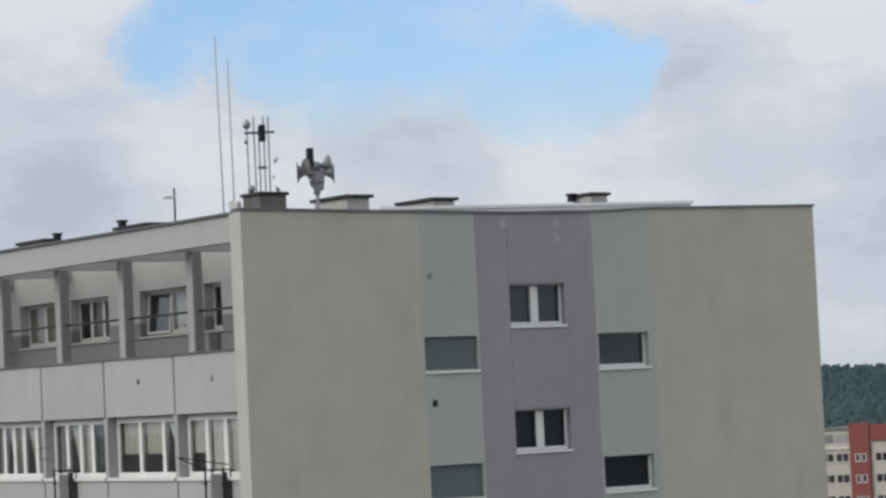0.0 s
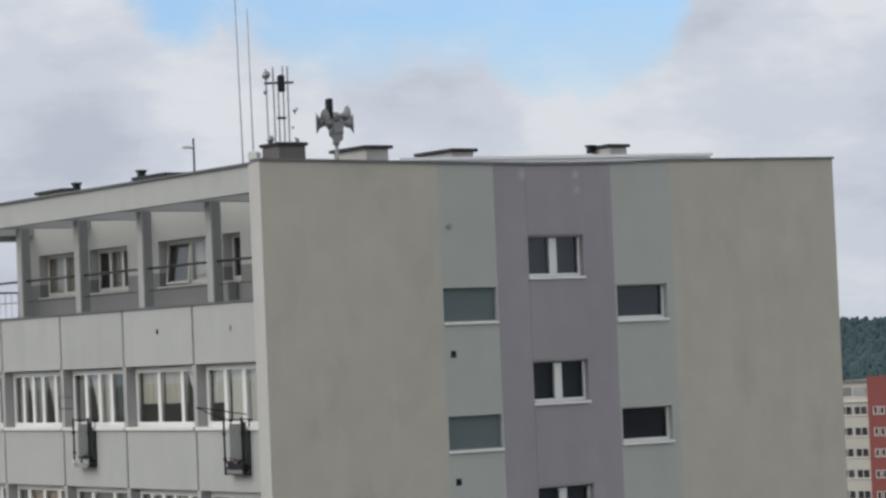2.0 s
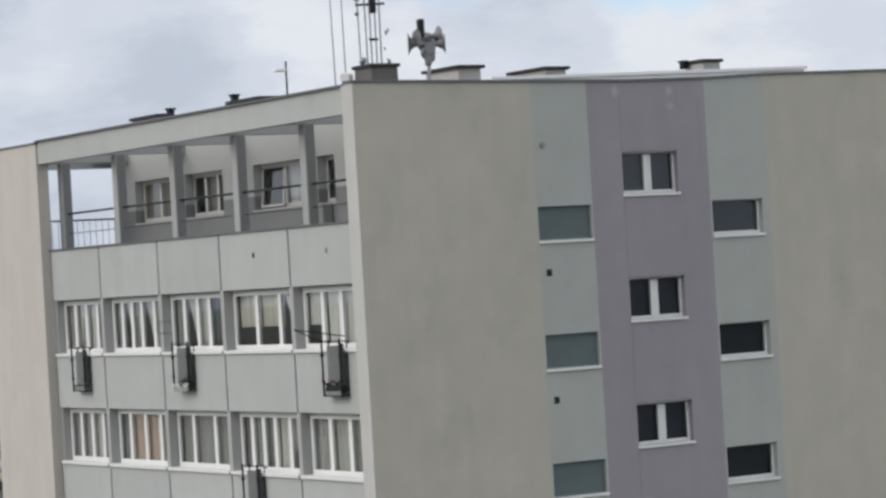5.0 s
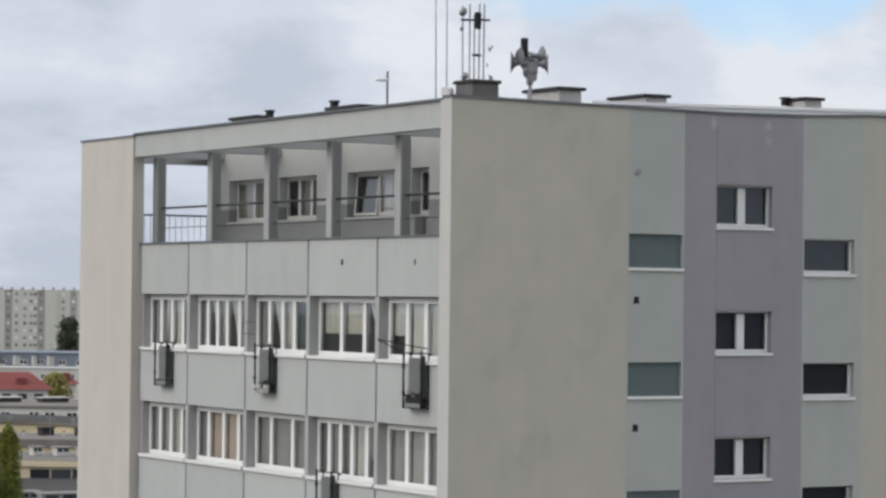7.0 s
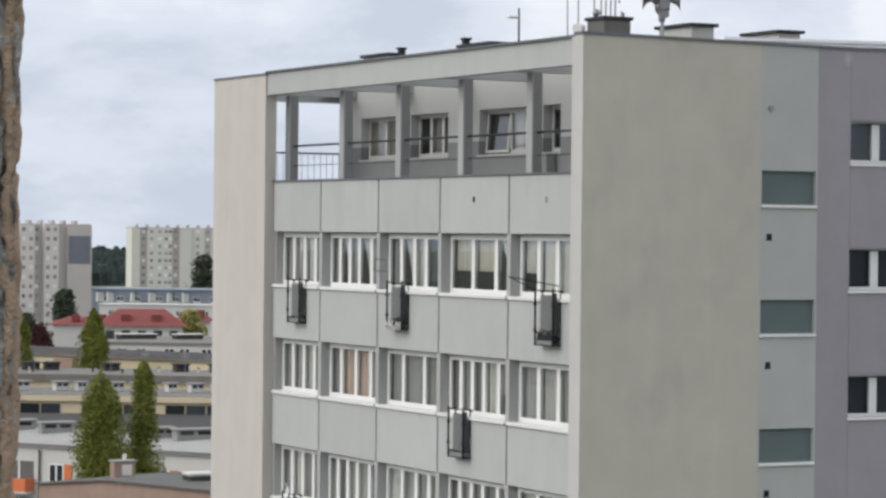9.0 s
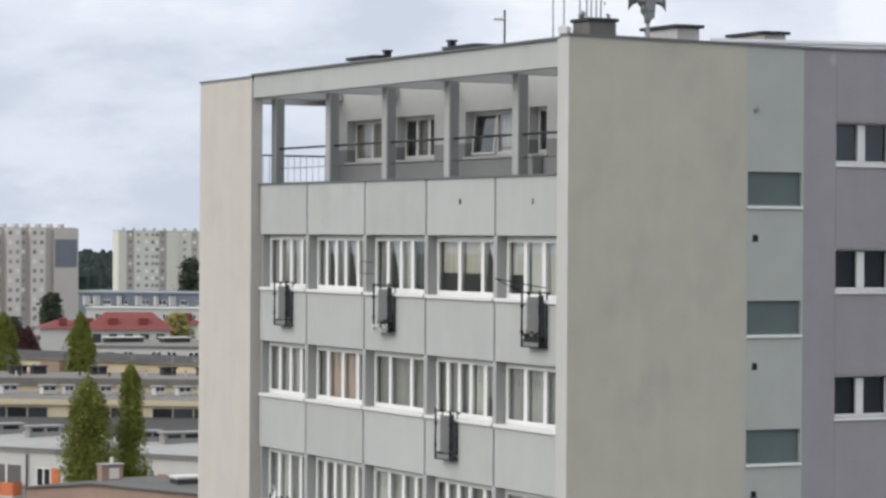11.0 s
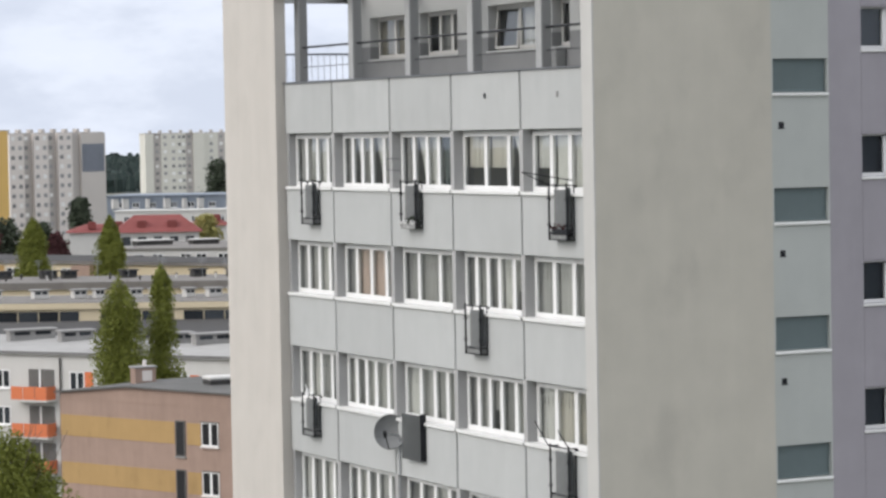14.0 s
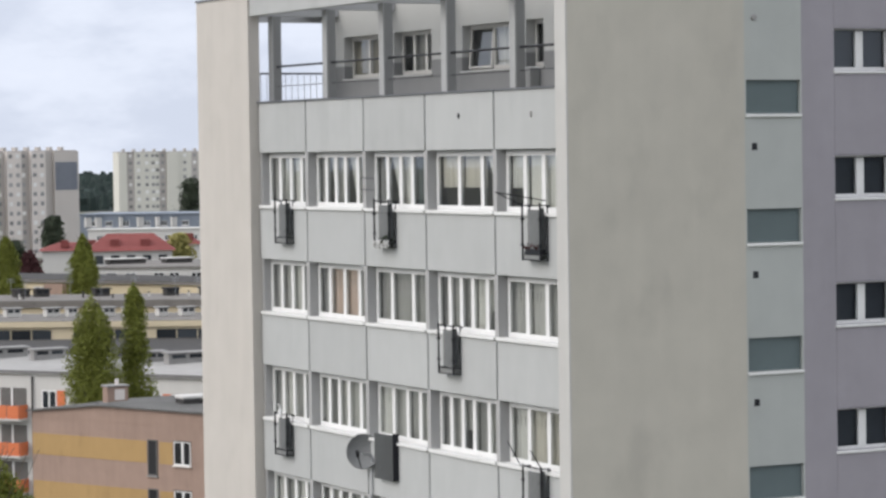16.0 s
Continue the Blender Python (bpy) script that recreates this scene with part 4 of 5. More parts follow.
# ---- town behind ----
def facade_block(name, label, a, b, depth, z1, wall, roof, windows=(), win=(1.4, 1.4), rise=0.0, z0=0.0, category="building", fascia=None, frame_m=M_WHITE, fh=0.5, over=0.25):
    """A block from a to b (front foot points), reaching depth metres back, with a roof that may rise to the back and windows (u, z of sill)."""
    u = (b - a)
    L = u.length
    ang = math.atan2(u.y, u.x)
    t = thing(name, label, category, Matrix.Translation((a.x, a.y, 0)) @ Matrix.Rotation(ang, 4, "Z"))
    part("wall", B((0, L, 0, depth, z0, z1)), wall, t)
    bm = bmesh.new()
    r = bmesh.ops.create_cube(bm, size=1.0)
    for v in r["verts"]:
        back = v.co.y > 0
        v.co = Vector((-over if v.co.x < 0 else L + over, depth + over if back else -over, z1 + (rise if back else 0) + (0.28 if v.co.z > 0 else 0.0)))
    part("roof", bm, roof, t)
    if fascia:
        part("fascia", B((-over - 0.03, L + over + 0.03, -over - 0.03, -over, z1 - fh + 0.2, z1 + 0.24)), fascia, t)
    w, h = win
    f = 0.09
    g = f * 0.7
    wm = mesh_of("window", pierced([0, f, w / 2 - g, w / 2 + g, w - f, w], [-0.1, f, h - f, h], lambda x, z: not (f < z < h - f and (f < x < w / 2 - g or w / 2 + g < x < w - f)), lambda x, z: (x, -0.03 - (0.10 if z < 0 else 0.0), z), (0, 0.08, 0)), frame_m)
    pm = mesh_of("pane", B((f, w - f, -0.012, 0.03, f, h - f)), M_PANE)
    for x, z in windows:
        o = part("window", wm, None, t, at=pose(x, 0, z))
        part("pane", pm, None, o)
    return t


def roof_vents(pts, z, size, label, material=M_CONC, cap=M_WHITEW):
    for p, s in pts:
        t = thing("roof_vent", label, "roof vent", Matrix.Translation((p.x, p.y, z)), "roof vents of the town blocks")
        w = size * s
        part("shaft", B((-w / 2, w / 2, -0.5, 0.5, 0, 0.75), bevel=0.03), material, t)
        part("cap", B((-w / 2 - 0.15, w / 2 + 0.15, -0.65, 0.65, 0.75, 0.9), bevel=0.03), cap, t)
        for j in range(2):
            part("opening", B((w * (j * 0.46 - 0.40), w * (j * 0.46 - 0.06), -0.53, -0.49, 0.42, 0.70)), M_PANE, t)


def bz(x, y, d):
    """Foot point and height for a place seen at the given picture place of the fixed main view, d metres away."""
    return bearing(25.089 + (x - 784) * 0.011755, d), 30.0 - (y - 353.0) / 4874.0 * d


# the block across the yard behind the camera, seen only in the stair windows
opp = bearing(118, 70)
ob = part("wall_opposite", B((-8, 8, -45, 45, 0, 31.6)), M_YARD, at=Matrix.Translation((opp.x + 34, opp.y - 20, 0)) @ Matrix.Rotation(radians(-62), 4, "Z"))
tagged(ob, "plain dark grey block across the yard", "wall", kind="structure")

# white block with orange balconies
a, _ = bz(40, 720, 217)
b, _ = bz(640, 752, 199)
Lw = (b - a).length
wz = []
for k in range(5):
    z = 11.0 - 2.8 * k
    if z > 0.5:
        wz += [(u, z) for u in (3.3, 6.25, 13.15, 18.4, 22.5, 26.0)]
white = facade_block("white_apartment_block", "white five-storey block with orange balconies and window strips", a, b, 9, 13.6, M_WHITEW, M_ROOF_PALE, wz, (1.35, 1.4), rise=0.4, fascia=M_JOINT, fh=0.10)
for k in range(4):
    z = 10.4 - 2.8 * k
    bx = 8.45
    for j in range(3):
        part("balcony_panel", B((bx + j * 1.12, bx + j * 1.12 + 1.06, -1.1, -1.05, z - 0.15, z + 0.85), bevel=0.01), M_ORANGE, white, "orange balcony panel")
    part("balcony_side", B((bx + 3.32, bx + 3.37, -1.05, 0.0, z - 0.15, z + 0.85)), M_ORANGE, white)
    part("balcony_slab", B((bx - 0.05, bx + 3.4, -1.12, 0, z - 0.3, z - 0.15)), M_WHITEW, white)
    # flat sheet: the recess's shade and brown contents are put into its colour
    part("balcony_recess", B((bx + 0.9, bx + 3.3, -0.02, 0.0, z - 0.1, z + 2.1)), M_CHIM, white, "flat dark brown sheet for the shaded balcony recess")
    part("balcony_post", B((bx + 1.9, bx + 2.05, -0.06, -0.02, z - 0.1, z + 2.1)), M_WHITE, white)
    for u in (5.45, 14.55, 24.0):
        part("orange_strip", B((u, u + 0.75, -0.03, 0, z + 0.6, z + 2.0)), M_ORANGE, white, "orange strip beside a window")
part("downpipe", tube(bmesh.new(), (12.35, -0.12, 1), (12.35, -0.12, 13.4), 0.07), M_FELT2, white)
dirw = (b - a).normalized()
nw = Vector((-dirw.y, dirw.x, 0))
roof_vents([(a + dirw * s + nw * 6.8, k) for s, k in ((4.6, 1.7), (8.9, 1.2), (18.8, 0.7), (21.6, 1.4), (25.0, 0.8))], 14.12, 2.2, "wide grey rendered roof vent on a white block", M_CONC, M_CONC)

# ochre and pink end house in front
a, zl = bz(262, 800, 164)
b, _ = bz(640, 826, 152)
ochre = facade_block("ochre_apartment_house", "ochre and dusty pink end house with a low pitched roof", a, b, 8, 14.62, M_BRICKY, M_LROOF, [], rise=0.0, over=-0.1)
Lo = (b - a).length
for k in range(5):
    z = 14.2 - 2.8 * k
    for u0, u1 in ((0.05, 9.35), (10.35, 11.4)):
        part("ochre_band", B((u0, u1, -0.015, 0, z - 1.75, z - 0.50)), M_OCHRE, ochre, "ochre painted band")
    o = part("window", pierced([9.45, 9.52, 10.13, 10.2], [z - 2.45, z - 2.38, z - 0.47, z - 0.40], lambda u, v: not (9.52 < u < 10.13 and z - 2.38 < v < z - 0.47), lambda u, v: (u, -0.06, v), (0, 0.07, 0)), M_CHIM, ochre, "tall narrow dark stair window")
    part("pane", B((9.52, 10.13, -0.03, -0.004, z - 2.38, z - 0.47)), M_VOID, o)
    part("sill", B((9.40, 10.25, -0.12, 0, z - 2.53, z - 2.452)), M_CONC, o)
    u, w = 11.5, 1.3
    o = part("window", pierced([u, u + 0.06, u + 0.60, u + 0.76, u + w - 0.06, u + w], [z - 1.75, z - 1.67, z - 0.47, z - 0.42], lambda x, v: not (z - 1.67 < v < z - 0.47 and (u + 0.06 < x < u + 0.60 or u + 0.76 < x < u + w - 0.06)), lambda x, v: (x, -0.05, v), (0, 0.06, 0)), M_WHITE, ochre)
    part("pane", B((u + 0.06, u + w - 0.06, -0.02, -0.004, z - 1.67, z - 0.47)), M_VOID, o)
    part("sill", B((u - 0.06, u + w + 0.06, -0.13, 0, z - 1.84, z - 1.752)), M_TOWER, o)
    # dark strip over the window head, standing in for shade in the opening
    part("reveal", B((u - 0.05, u + w + 0.02, -0.07, 0, z - 0.418, z - 0.36)), M_CHIM, o)
bm = bmesh.new()
eaves = ((-0.3, 14.95), (5.6, 15.52), (Lo, 15.42))  # the head of the wall rises to a low ridge
vs = [bm.verts.new((u, y, z + dz)) for dz, y in ((0.09, -0.2), (0.09, 8.0), (0.0, -0.2)) for u, z in eaves]
for f in ((0, 1, 4, 3), (1, 2, 5, 4), (6, 7, 1, 0), (7, 8, 2, 1)):
    bm.faces.new([vs[i] for i in f])
bmesh.ops.solidify(bm, geom=bm.faces, thickness=0.08)
part("roof", bm, M_LROOF, ochre, "grey felt roof of low pitch")
bm = bmesh.new()
fr = [[bm.verts.new((u, y, z)) for u, z in ((0.02, 14.6), (Lo - 0.02, 14.6), (Lo - 0.02, 15.40), (5.6, 15.50), (0.02, 14.96))] for y in (0.0, 7.9)]
bm.faces.new(fr[0])
bm.faces.new(fr[1][::-1])
for i in range(5):
    k = (i + 1) % 5
    bm.faces.new((fr[0][k], fr[0][i], fr[1][i], fr[1][k]))
part("gable", bm, M_BRICKY, ochre)
p, _ = bz(408, 770, 164)
ch = thing("chimney", "pale pink rendered chimney on the ochre house", "chimney", Matrix.Translation((p.x, p.y, 15.3)))
part("shaft", B((-0.66, 0.66, -0.4, 0.4, 0, 1.0), bevel=0.03), M_BRICKY, ch)
part("vent_field", B((-0.20, 0.42, -0.43, -0.402, 0.22, 0.85)), M_TOWER, ch, "pale patched field")
part("cap", B((-0.74, 0.74, -0.48, 0.48, 1.0, 1.10), bevel=0.03), M_CONC, ch)
part("pot", tube(bmesh.new(), (0.1, 0, 1.1), (0.1, 0, 1.45), 0.13, 0.10, seg=10), M_TOWER, ch)
p, _ = bz(545, 782, 160)
hatch = thing("roof_hatch", "white roof hatch on the ochre house", "roof hatch", Matrix.Translation((p.x, p.y, 15.5)))
part("curb", B((-0.9, 0.9, -0.6, 0.6, 0, 0.35), bevel=0.03), M_FELT2, hatch)
part("lid", B((-0.95, 0.95, -0.65, 0.65, 0.35, 0.55), bevel=0.06), M_WHITEW, hatch)

# long flat-roofed rows, one behind another
a, _ = bz(0, 690, 238)
b, _ = bz(680, 700, 234)
facade_block("low_flat_block", "low block with a wide dark felt roof", a, b, 20, 12.8, M_CONC, M_FELT2)
a, _ = bz(0, 648, 262)
b, _ = bz(680, 664, 254)
d1 = (b - a).normalized()
n1 = Vector((-d1.y, d1.x, 0))
row = facade_block("long_flat_block", "long flat-roofed block with a cream cornice above dark windows", a, b, 12, 14.4, M_CREAM, M_FELT, fascia=M_CREAM, fh=0.5)
for i in range(18):
    u = 1.0 + i * 1.95
    if i not in (3, 8, 12):
        part("window", B((u, u + 1.8, -0.06, 0.0, 12.3, 13.85)), M_PANE, row, "dark glazed strip")
roof_vents([(a + d1 * s + n1 * 6.5, k) for s, k in ((6.7, 1.0), (11.2, 1.1), (15.0, 1.0), (16.9, 0.7), (28.0, 1.0), (30.0, 0.7), (33.2, 1.0), (3.4, 1.0), (20.4, 0.9), (22.6, 1.0), (25.6, 0.7))], 14.7, 1.35, "pale twin roof vent with dark openings", M_WHITEW, M_CONC)
a, _ = bz(0, 604, 292)
b, _ = bz(680, 622, 284)
d2 = (b - a).normalized()
n2 = Vector((-d2.y, d2.x, 0))
facade_block("long_flat_block", "long block with beige wall and grey roof edge", a, b, 12, 14.75, M_CREAM, M_FELT, fascia=M_FELT, fh=0.7)
roof_vents([(a + d2 * s + n2 * 8.0, k) for s, k in ((8.6, 0.8), (13.4, 0.9), (15.6, 0.8), (22.0, 0.9), (29.5, 0.8), (33.5, 0.9))], 15.0, 1.9, "dark square roof vent", M_FELT2, M_FELT2)
rnd_r = random.Random(31)
for base, way, z, n in ((a, d2, 15.02, 16),):
    for i in range(n):
        q = base + way * rnd_r.uniform(3, 36) + n2 * rnd_r.uniform(1.5, 9.0)
        t = thing("roof_pipe", "short grey vent pipe on a felt roof", "pipe", Matrix.Translation((q.x, q.y, z)), "vent pipes of the town roofs")
        hh = rnd_r.uniform(0.35, 0.8)
        part("pipe", tube(bmesh.new(), (0, 0, 0), (0, 0, hh), 0.11, seg=8), M_FELT2 if i % 3 else M_WHITEW, t)
        part("cowl", tube(bmesh.new(), (0, 0, hh), (0, 0, hh + 0.14), 0.2, 0.05, seg=8), M_FELT2, t)
for i in range(9):
    q = a + d2 * (4 + i * 3.7 + rnd_r.uniform(-1, 1)) + n2 * rnd_r.uniform(3, 9)
    t = thing("aerial", "thin television aerial on a flat roof", "antenna", Matrix.Translation((q.x, q.y, 15.02)), "aerials of the town roofs")
    part("mast", tube(bmesh.new(), (0, 0, 0), (0, 0, 2.0), 0.025, seg=6), M_GALV, t)
    for z in (1.55, 1.75, 1.95):
        part("element", B((-0.45, 0.45, -0.015, 0.015, z - 0.015, z + 0.015)), M_GALV, t)
a, _ = bz(0, 570, 338)
b, _ = bz(600, 585, 304)
cream = facade_block("cream_apartment_block", "cream and orange block with white windows and dark roof", a, b, 10, 15.55, M_CREAM, M_FELT2, [(u, 13.55 - 2.8 * k) for k in range(3) for u in (5.6, 9.0, 16.4, 20.8, 24.8, 31.4)], (1.9, 1.4), rise=0.1, fascia=M_FELT, fh=0.32)
for u in (13.4, 2.4):
    part("ochre_band", B((u, u + 2.6, -0.03, 0, 2, 15.2)), M_OCHRE, cream, "orange painted strip")
part("ochre_band", B((27.0, 29.8, -0.9, 0, 2, 15.3)), M_BRICKY, cream, "brown stair strip")
a, _ = bz(378, 560, 385)
b, _ = bz(640, 566, 380)
facade_block("white_flat_house", "white flat-roofed house with grey roof clutter", a, b, 24, 14.2, M_WHITEW, M_FELT, [(u, 12.4) for u in (1.5, 4.2, 8.2, 10.4, 13.5)], (1.5, 1.3))
for x, y, w in ((430, 546, 5.5), (520, 543, 4.0)):
    p, z = bz(x, y, 396)
    t = thing("roof_plant", "dark rooftop unit with pale lid", "roof unit", Matrix.Translation((p.x, p.y, 14.4)))
    part("casing", B((-w / 2, w / 2, -1, 1, 0, 0.7), bevel=0.05), M_FELT2, t)
    part("lid", B((-w / 2 - 0.2, w / 2 + 0.2, -1.2, 1.2, 0.7, 0.85), bevel=0.05), M_WHITEW, t)


def pitched_house(x0, x1, d, y_eave, y_ridge, label, windows=True, depth=12):
    a, ze = bz(x0, y_eave, d)
    b, _ = bz(x1, y_eave, d)
    _, zr_ = bz(x0, y_ridge, d + depth / 2)
    u = b - a
    L, ang = u.length, math.atan2(u.y, u.x)
    t = thing("red_roofed_house", label, "house", Matrix.Translation((a.x, a.y, 0)) @ Matrix.Rotation(ang, 4, "Z"))
    part("wall", B((0, L, 0, depth, 0, ze)), M_WHITEW, t)
    bm = bmesh.new()
    o = 0.6
    vs = [bm.verts.new(c) for c in ((-o, -o, ze), (L + o, -o, ze), (L + o, depth + o, ze), (-o, depth + o, ze), (3.0, depth / 2, zr_), (L - 3.0, depth / 2, zr_))]
    for f in ((0, 1, 5, 4), (1, 2, 5), (2, 3, 4, 5), (3, 0, 4), (3, 2, 1, 0)):
        bm.faces.new([vs[i] for i in f])
    part("roof", bm, M_RED, t, "red tiled hip roof")
    for j in range(max(2, int(L / 5))):
        x = 3.5 + j * 5
        part("dormer", B((x, x + 1.5, 1.2, 3.4, ze + 0.6, ze + 1.9)), M_RED, t)
    if windows:
        for j in range(int(L / 2.6)):
            part("window", B((1.0 + j * 2.6, 2.4 + j * 2.6, -0.06, 0, ze - 2.1, ze - 0.7)), M_PANE, t)
    return t


pitched_house(366, 512, 455, 522, 491, "long house with red tiled hip roof")
pitched_house(500, 560, 490, 512, 492, "red tiled house with yellow blossom before it", False)
pitched_house(60, 172, 430, 530, 488, "large red roofed house behind trees", False)
pitched_house(285, 372, 520, 520, 505, "red roofed house half hidden by trees", False)

# blue-grey long building and white houses
a, _ = bz(352, 455, 640)
b, _ = bz(600, 458, 632)
facade_block("blue_roofed_hall", "long hall with blue-grey upper storey and white base", a, b, 20, 16.2, M_BLUE, M_BLUE, [(u, 13.6) for u in (2, 6, 10, 15, 19, 24, 28)], (1.6, 1.2))
for s, w_ in ((1.0, 1.6), (3.4, 2.8), (9.0, 0.8), (13.2, 2.4), (17.5, 0.9), (21.0, 2.0)):
    p = a.lerp(b, s / 33.0)
    t = thing("roof_dormer", "white dormer on the blue-grey hall", "dormer", Matrix.Translation((p.x, p.y, 13.4)), "dormers of the hall")
    part("front", B((0, w_, -1.0, 0.5, 0, 2.3), bevel=0.05), M_WHITEW, t)
    part("cap", B((-0.15, w_ + 0.15, -1.15, 0.5, 2.3, 2.5)), M_BLUE, t)
a, _ = bz(365, 480, 610)
b, _ = bz(600, 484, 605)
facade_block("white_row_houses", "row of white low houses", a, b, 8, 13.5, M_WHITEW, M_WHITEW, [(u, 11.2) for u in range(2, 27, 3)], (1.3, 1.2))


def tower(name, label, x0, x1, d0, d1, y_top, storeys, strips, depth=14):
    """A far tower block: strips are (share of width, material, windows per storey, set forward)."""
    a, z1 = bz(x0, y_top, d0)
    b, _ = bz(x1, y_top, d1)
    u = b - a
    L, ang = u.length, math.atan2(u.y, u.x)
    t = thing(name, label, "tower block", Matrix.Translation((a.x, a.y, 0)) @ Matrix.Rotation(ang, 4, "Z"))
    wm = mesh_of("window", B((0.12, 1.3, -0.05, 0.1, 0.1, 1.25)), M_PANE_FAR)
    wp = mesh_of("window", B((0.12, 1.3, -0.05, 0.1, 0.1, 1.25)), M_WHITE)
    tot, x = sum(s[0] for s in strips), 0.0
    for share, material, nwin, fwd in strips:
        w = L * share / tot
        part("wall", B((x, x + w, -fwd, depth, 0, z1)), material, t)
        for k in range(storeys):
            z = z1 - 2.0 - k * 2.8
            for j in range(nwin):
                cx = x + w * (j + 0.5) / nwin - 0.75
                o = part("window", wp if (k * 7 + j * 3 + int(x * 5)) % 4 == 0 else wm, None, t, at=pose(cx, -fwd, z))
        x += w
    for j in range(int(L / 4)):
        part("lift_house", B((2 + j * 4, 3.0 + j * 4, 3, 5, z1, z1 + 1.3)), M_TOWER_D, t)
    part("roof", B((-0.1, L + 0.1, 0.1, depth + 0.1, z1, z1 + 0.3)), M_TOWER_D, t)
    return t, L, z1


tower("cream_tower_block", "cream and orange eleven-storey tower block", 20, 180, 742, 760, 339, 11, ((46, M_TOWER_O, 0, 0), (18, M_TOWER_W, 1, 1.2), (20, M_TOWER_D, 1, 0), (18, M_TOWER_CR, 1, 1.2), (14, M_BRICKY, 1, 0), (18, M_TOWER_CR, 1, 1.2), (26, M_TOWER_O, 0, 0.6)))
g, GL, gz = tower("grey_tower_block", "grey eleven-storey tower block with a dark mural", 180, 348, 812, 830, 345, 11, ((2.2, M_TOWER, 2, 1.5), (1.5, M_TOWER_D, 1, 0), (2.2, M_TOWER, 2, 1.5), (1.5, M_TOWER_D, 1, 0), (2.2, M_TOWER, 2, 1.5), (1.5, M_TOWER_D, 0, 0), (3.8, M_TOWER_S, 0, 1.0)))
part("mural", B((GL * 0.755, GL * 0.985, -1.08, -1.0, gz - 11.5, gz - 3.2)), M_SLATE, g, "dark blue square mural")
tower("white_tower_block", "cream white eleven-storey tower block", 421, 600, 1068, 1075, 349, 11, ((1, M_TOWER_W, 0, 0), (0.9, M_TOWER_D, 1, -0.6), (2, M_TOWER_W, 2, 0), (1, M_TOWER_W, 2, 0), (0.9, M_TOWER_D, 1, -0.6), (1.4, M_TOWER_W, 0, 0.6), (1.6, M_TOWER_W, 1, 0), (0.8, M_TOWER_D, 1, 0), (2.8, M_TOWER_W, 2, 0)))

# red and cream block beyond the stair side
p0, p1 = bearing(41.9, 372), bearing(46.5, 360)
redb = facade_block("red_striped_block", "cream block with a broad red strip and small windows", p0, p1, 12, 23.9, M_REDC, M_FELT, [(u, 19.6 - 2.8 * k) for k in range(7) for u in (0.2, 2.35, 8.0, 10.2, 17.0)], (1.9, 1.2), frame_m=M_TOWER_S)
for u in (0.2, 2.4, 8.0, 10.2):
    part("penthouse_window", B((u, u + 1.9, -0.06, 0, 22.2, 23.3)), M_PANE_FAR, redb)
part("ledge", B((-0.1, 4.6, -0.25, 0, 21.3, 21.6)), M_TOWER_W, redb, "pale ledge under the set-back floor")
part("red_cornice", B((7.4, 12.6, -0.3, 0, 22.4, 24.5)), M_REDW, redb, "dark red cornice")
for a, b in ((4.6, 7.4), (12.6, 16.0)):
    strip = part("red_strip", B((a, b, -0.5, 0, 0, 24.7)), M_REDW, redb, "red stair strip")
    for k in range(8):
        for u in (a + 0.75, a + 1.65):
            part("window", B((u, u + 0.7, -0.53, -0.5, 19.6 - 2.8 * k, 20.7 - 2.8 * k)), M_WHITEW, strip)
            part("pane", B((u + 0.14, u + 0.56, -0.55, -0.53, 19.75 - 2.8 * k, 20.6 - 2.8 * k)), M_PANE, strip)


# ---- trees and woods ----
def clump_mesh(name, material, pts, size, seed):
    rnd = random.Random(seed)
    verts, faces = [], []
    for c in pts:
        q = Euler((rnd.random() * 6.3, rnd.random() * 6.3, rnd.random() * 6.3)).to_matrix()
        s = size * rnd.uniform(0.6, 1.3)
        n = len(verts)
        for dx, dy in ((-1, -0.6), (0.2, -0.9), (1, 0.1), (0, 0.9)):
            verts.append(tuple(Vector(c) + q @ Vector((dx * s, dy * s, rnd.uniform(-0.2, 0.2) * s))))
        faces.append((n, n + 1, n + 2, n + 3))
    me = bpy.data.meshes.new(name)
    me.from_pydata(verts, [], faces)
    me.materials.append(material)
    return me


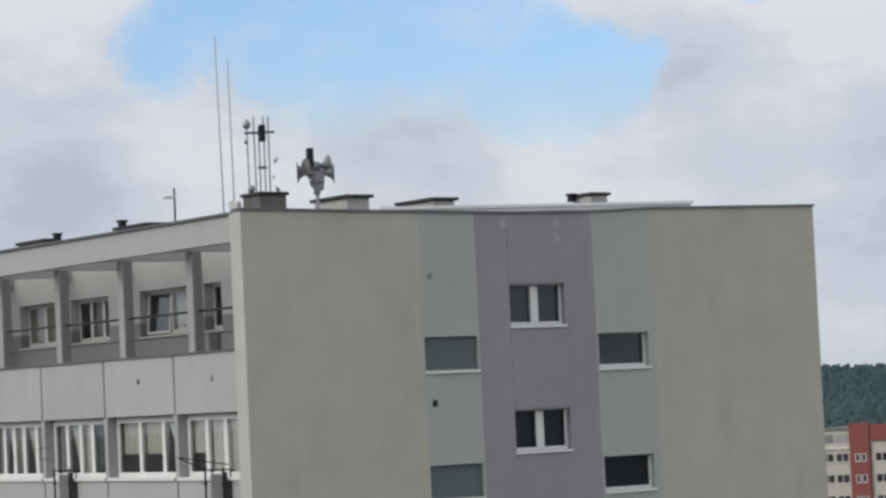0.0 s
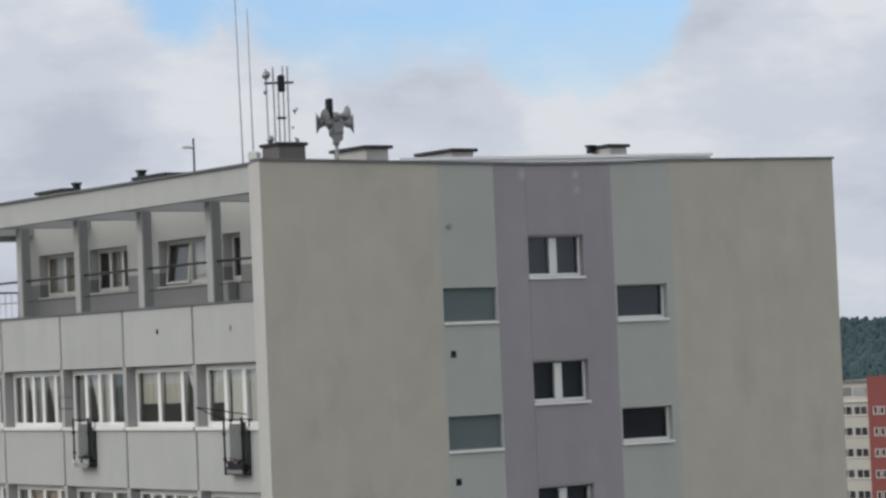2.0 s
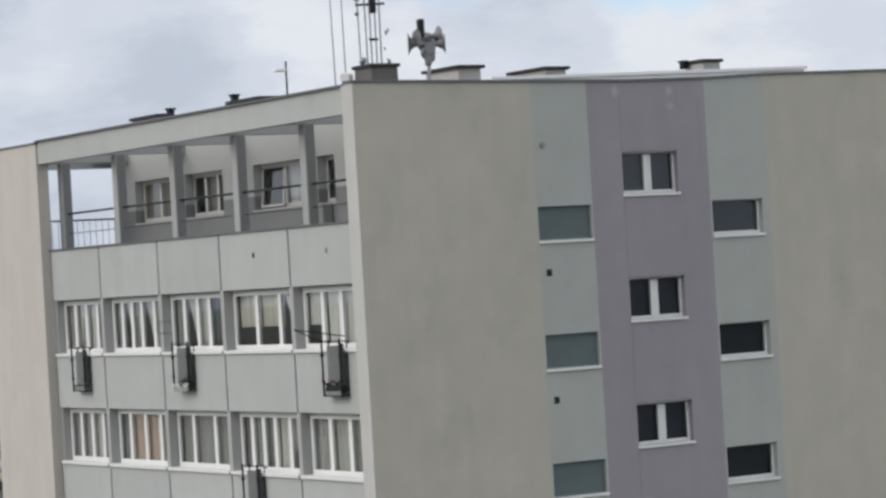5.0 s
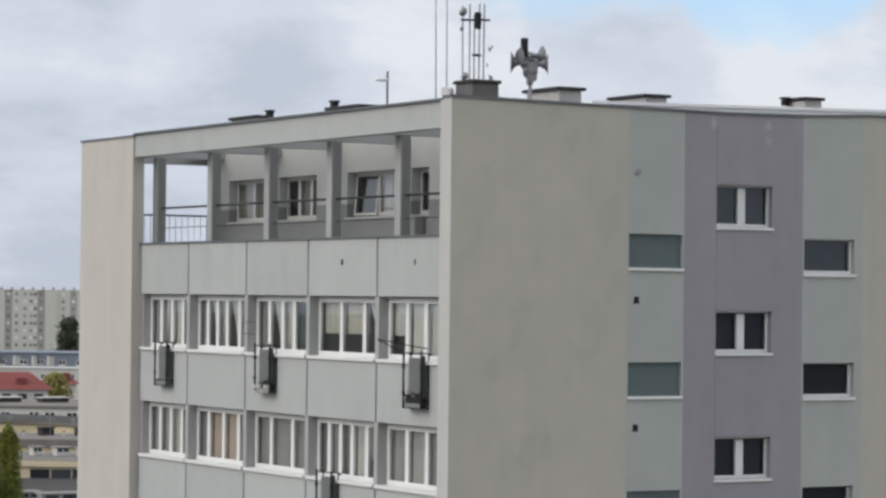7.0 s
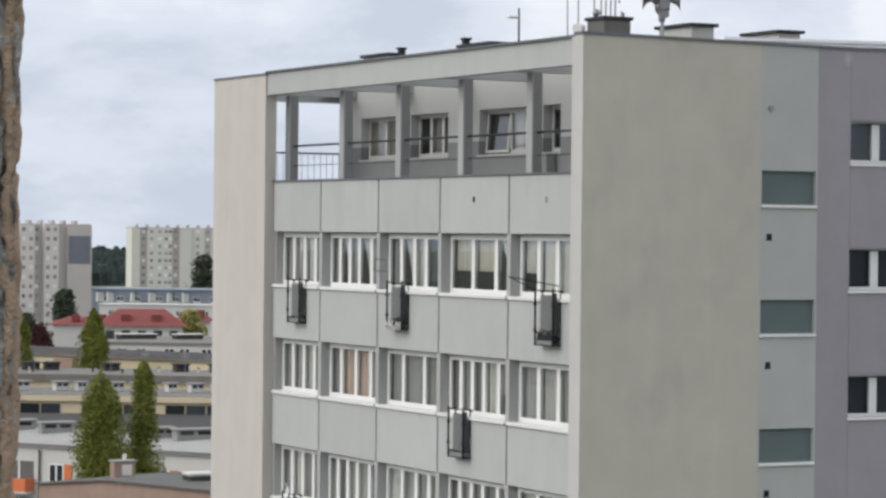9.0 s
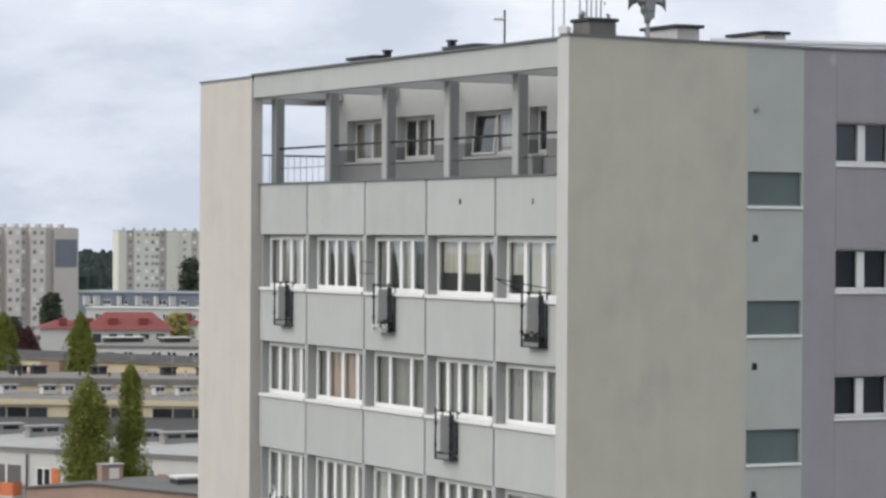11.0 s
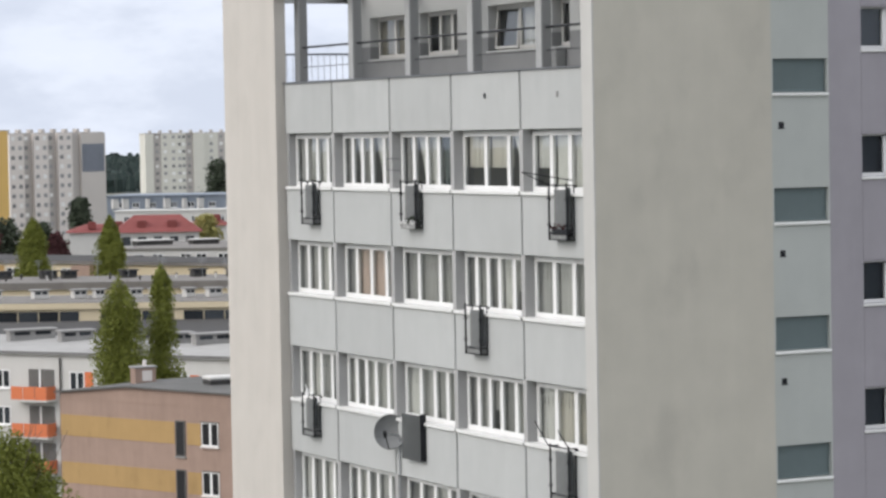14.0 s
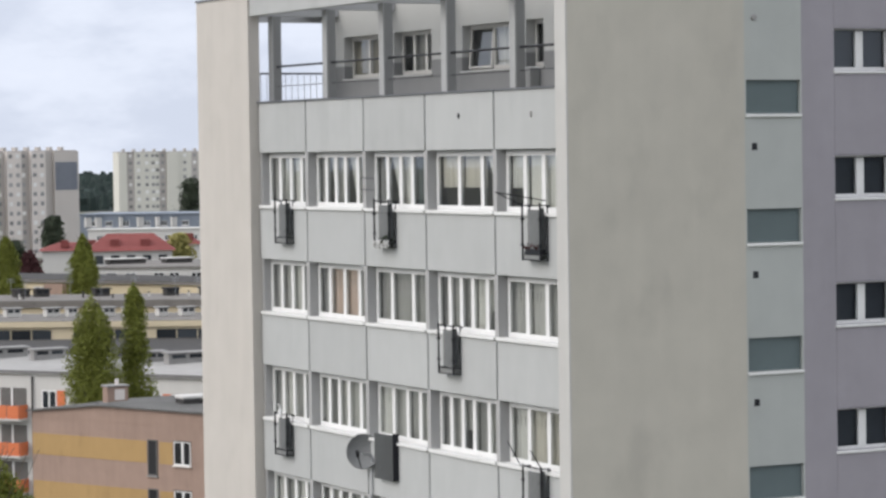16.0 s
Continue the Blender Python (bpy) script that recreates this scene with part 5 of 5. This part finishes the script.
def tree(name, label, p, height, width, leaf, kind="poplar", leaves=6000, leaf_size=0.16, seed=1):
    rnd = random.Random(seed)
    t = thing(name, label, "tree", Matrix.Translation((p.x, p.y, 0)))
    bm = tube(bmesh.new(), (0, 0, 0), (0, 0, height * 0.8), width * 0.07 + 0.08, 0.04)
    limbs = []  # start and tip of each limb
    for i in range(60):
        z = height * rnd.uniform(0.10, 0.93)
        a = rnd.random() * 6.283
        up_ = 2.2 if kind == "poplar" else 0.7
        r = width * 0.5 * profile(z / height, kind) * rnd.uniform(0.4, 0.8)
        e = Vector((r * math.cos(a), r * math.sin(a), z + r * up_))
        if e.z > height * 0.98:
            e.z = height * 0.98
        tube(bm, (0, 0, z), e, 0.05, 0.012, seg=5)
        limbs.append((Vector((0, 0, z)), e))
    part("trunk", bm, M_BARK, t)
    pts = []
    while len(pts) < leaves:
        s, e = rnd.choice(limbs)
        k = rnd.uniform(0.25, 1.12)
        spread = width * 0.11
        q = s.lerp(e, k) + Vector((rnd.gauss(0, spread), rnd.gauss(0, spread), rnd.gauss(0, spread * 1.8)))
        f = min(max(q.z / height, 0), 1)
        rr = math.hypot(q.x, q.y)
        ang = math.atan2(q.y, q.x)
        lim = width * 0.5 * profile(f, kind) * (1.0 + (0.5 if kind == "poplar" else 0.75) * noise.noise(Vector((math.cos(ang) * 1.6, math.sin(ang) * 1.6, q.z * 0.55 + seed * 9))))
        if q.z < height and rr < lim:
            pts.append(q)
    part("crown", clump_mesh("crown", leaf, pts, leaf_size, seed), None, t)
    return t


def profile(f, kind):
    if kind == "poplar":
        return max(0.0, min(1.0, (f - 0.06) * 5)) * (1 - (max(0, f - 0.58) / 0.42) ** 2.3) if f < 1 else 0.0
    return math.sqrt(max(0.0, 1 - ((f - 0.6) / 0.42) ** 2))


for x, d, yt, wpx, n, seed in ((368, 186, 600, 88, 9000, 1), (443, 188, 583, 62, 7500, 2), (222, 312, 494, 58, 6000, 3), (355, 308, 494, 54, 6000, 4), (18, 318, 500, 60, 3500, 5), (165, 118, 868, 220, 8500, 6)):
    p, zt = bz(x, yt, d)
    tree("poplar_tree", "slender fresh green poplar between the blocks", p, zt + 0.5, wpx / 4874 * d * 1.32, M_LEAF, "poplar", n * 7, 0.065 if d < 250 else 0.10, seed)
for x, d, yt, wpx, leaf, nm, lab, seed in (
    (305, 700, 458, 48, M_LEAF2, "pine_tree", "dark pine before the grey tower", 11),
    (548, 700, 395, 60, M_LEAF2, "pine_tree", "dark tree beside the cream tower", 12),
    (175, 420, 492, 84, M_LEAF2, "broadleaf_tree", "dull green tree by the red roofs", 13),
    (240, 560, 500, 46, M_LEAF2, "broadleaf_tree", "dark tree below the grey tower", 14),
    (150, 415, 508, 46, M_PLUM, "plum_tree", "dark red leaved plum tree", 15),
    (265, 500, 518, 46, M_PLUM, "plum_tree", "dark red leaved tree by the roofs", 16),
    (525, 470, 492, 70, M_YEL, "forsythia_tree", "yellow blossoming tree by the red roof", 17),
    (120, 500, 520, 60, M_LEAF2, "broadleaf_tree", "dark green tree by the roofs", 18),
):
    p, zt = bz(x, yt, d)
    tree(nm, lab, p, zt, wpx / 4874 * d, leaf, "round", 5000, 0.26 if d < 600 else 0.34, seed)


def woods(name, label, b0, b1, d0, d1, h0, h1, count, seed, leaf=M_WOOD, size=1.0):
    rnd = random.Random(seed)
    verts, faces = [], []
    for _ in range(count):
        bb, f = rnd.uniform(b0, b1), rnd.random()
        d = d0 + (d1 - d0) * f
        p = bearing(bb, d)
        hgt = h0 + (h1 - h0) * f + rnd.uniform(-2.0, 2.0) * size + 2.0 * noise.noise(Vector((bb * 1.3, f * 3, 0)))
        r = rnd.uniform(2.5, 4.5) * size
        n = len(verts)
        lv = (0.0, 0.55, 0.8, 1.0)
        for q, rr in zip(lv, (1.0, 1.15, 1.0, 0.5)):
            for a in range(6):
                an = a * 1.047 + rnd.uniform(-0.3, 0.3)
                k = r * rr * rnd.uniform(0.75, 1.25)
                verts.append((p.x + k * math.cos(an), p.y + k * math.sin(an), hgt - 16 * (1 - q) + rnd.uniform(-0.5, 0.5)))
        for ring in range(3):
            for a in range(6):
                i0, i1 = n + ring * 6 + a, n + ring * 6 + (a + 1) % 6
                faces.append((i0, i1, i1 + 6, i0 + 6))
        faces.append(tuple(n + 18 + a for a in range(6)))
    me = bpy.data.meshes.new(name)
    me.from_pydata(verts, [], faces)
    me.materials.append(leaf)
    ob = new(name, me)
    return tagged(ob, label, "woods", kind="stuff")


def hill(name, b0, b1, d0, d1, h0, h1):
    bm = bmesh.new()
    c = [bearing(b0, d0, -1), bearing(b1, d0, -1), bearing(b1, d1, -1), bearing(b0, d1, -1)]
    t = [bearing(b0, d0, h0), bearing(b1, d0, h0), bearing(b1, d1, h1), bearing(b0, d1, h1)]
    lo, hi = [bm.verts.new(v) for v in c], [bm.verts.new(v) for v in t]
    bm.faces.new(hi)
    for i in range(4):
        j = (i + 1) % 4
        bm.faces.new((lo[i], lo[j], hi[j], hi[i]))
    tagged(part(name, bm, M_WOOD), "wooded slope under the far woods", "ground", kind="structure")


hill("slope", 14, 29, 1500, 2300, 0.5, 6.0)
woods("far_woods", "dark pine woods along the horizon", 14, 29, 1480, 2300, 9.0, 15.5, 2600, 21)
hill("slope_east", 38, 50, 800, 1500, 2.0, 28.0)
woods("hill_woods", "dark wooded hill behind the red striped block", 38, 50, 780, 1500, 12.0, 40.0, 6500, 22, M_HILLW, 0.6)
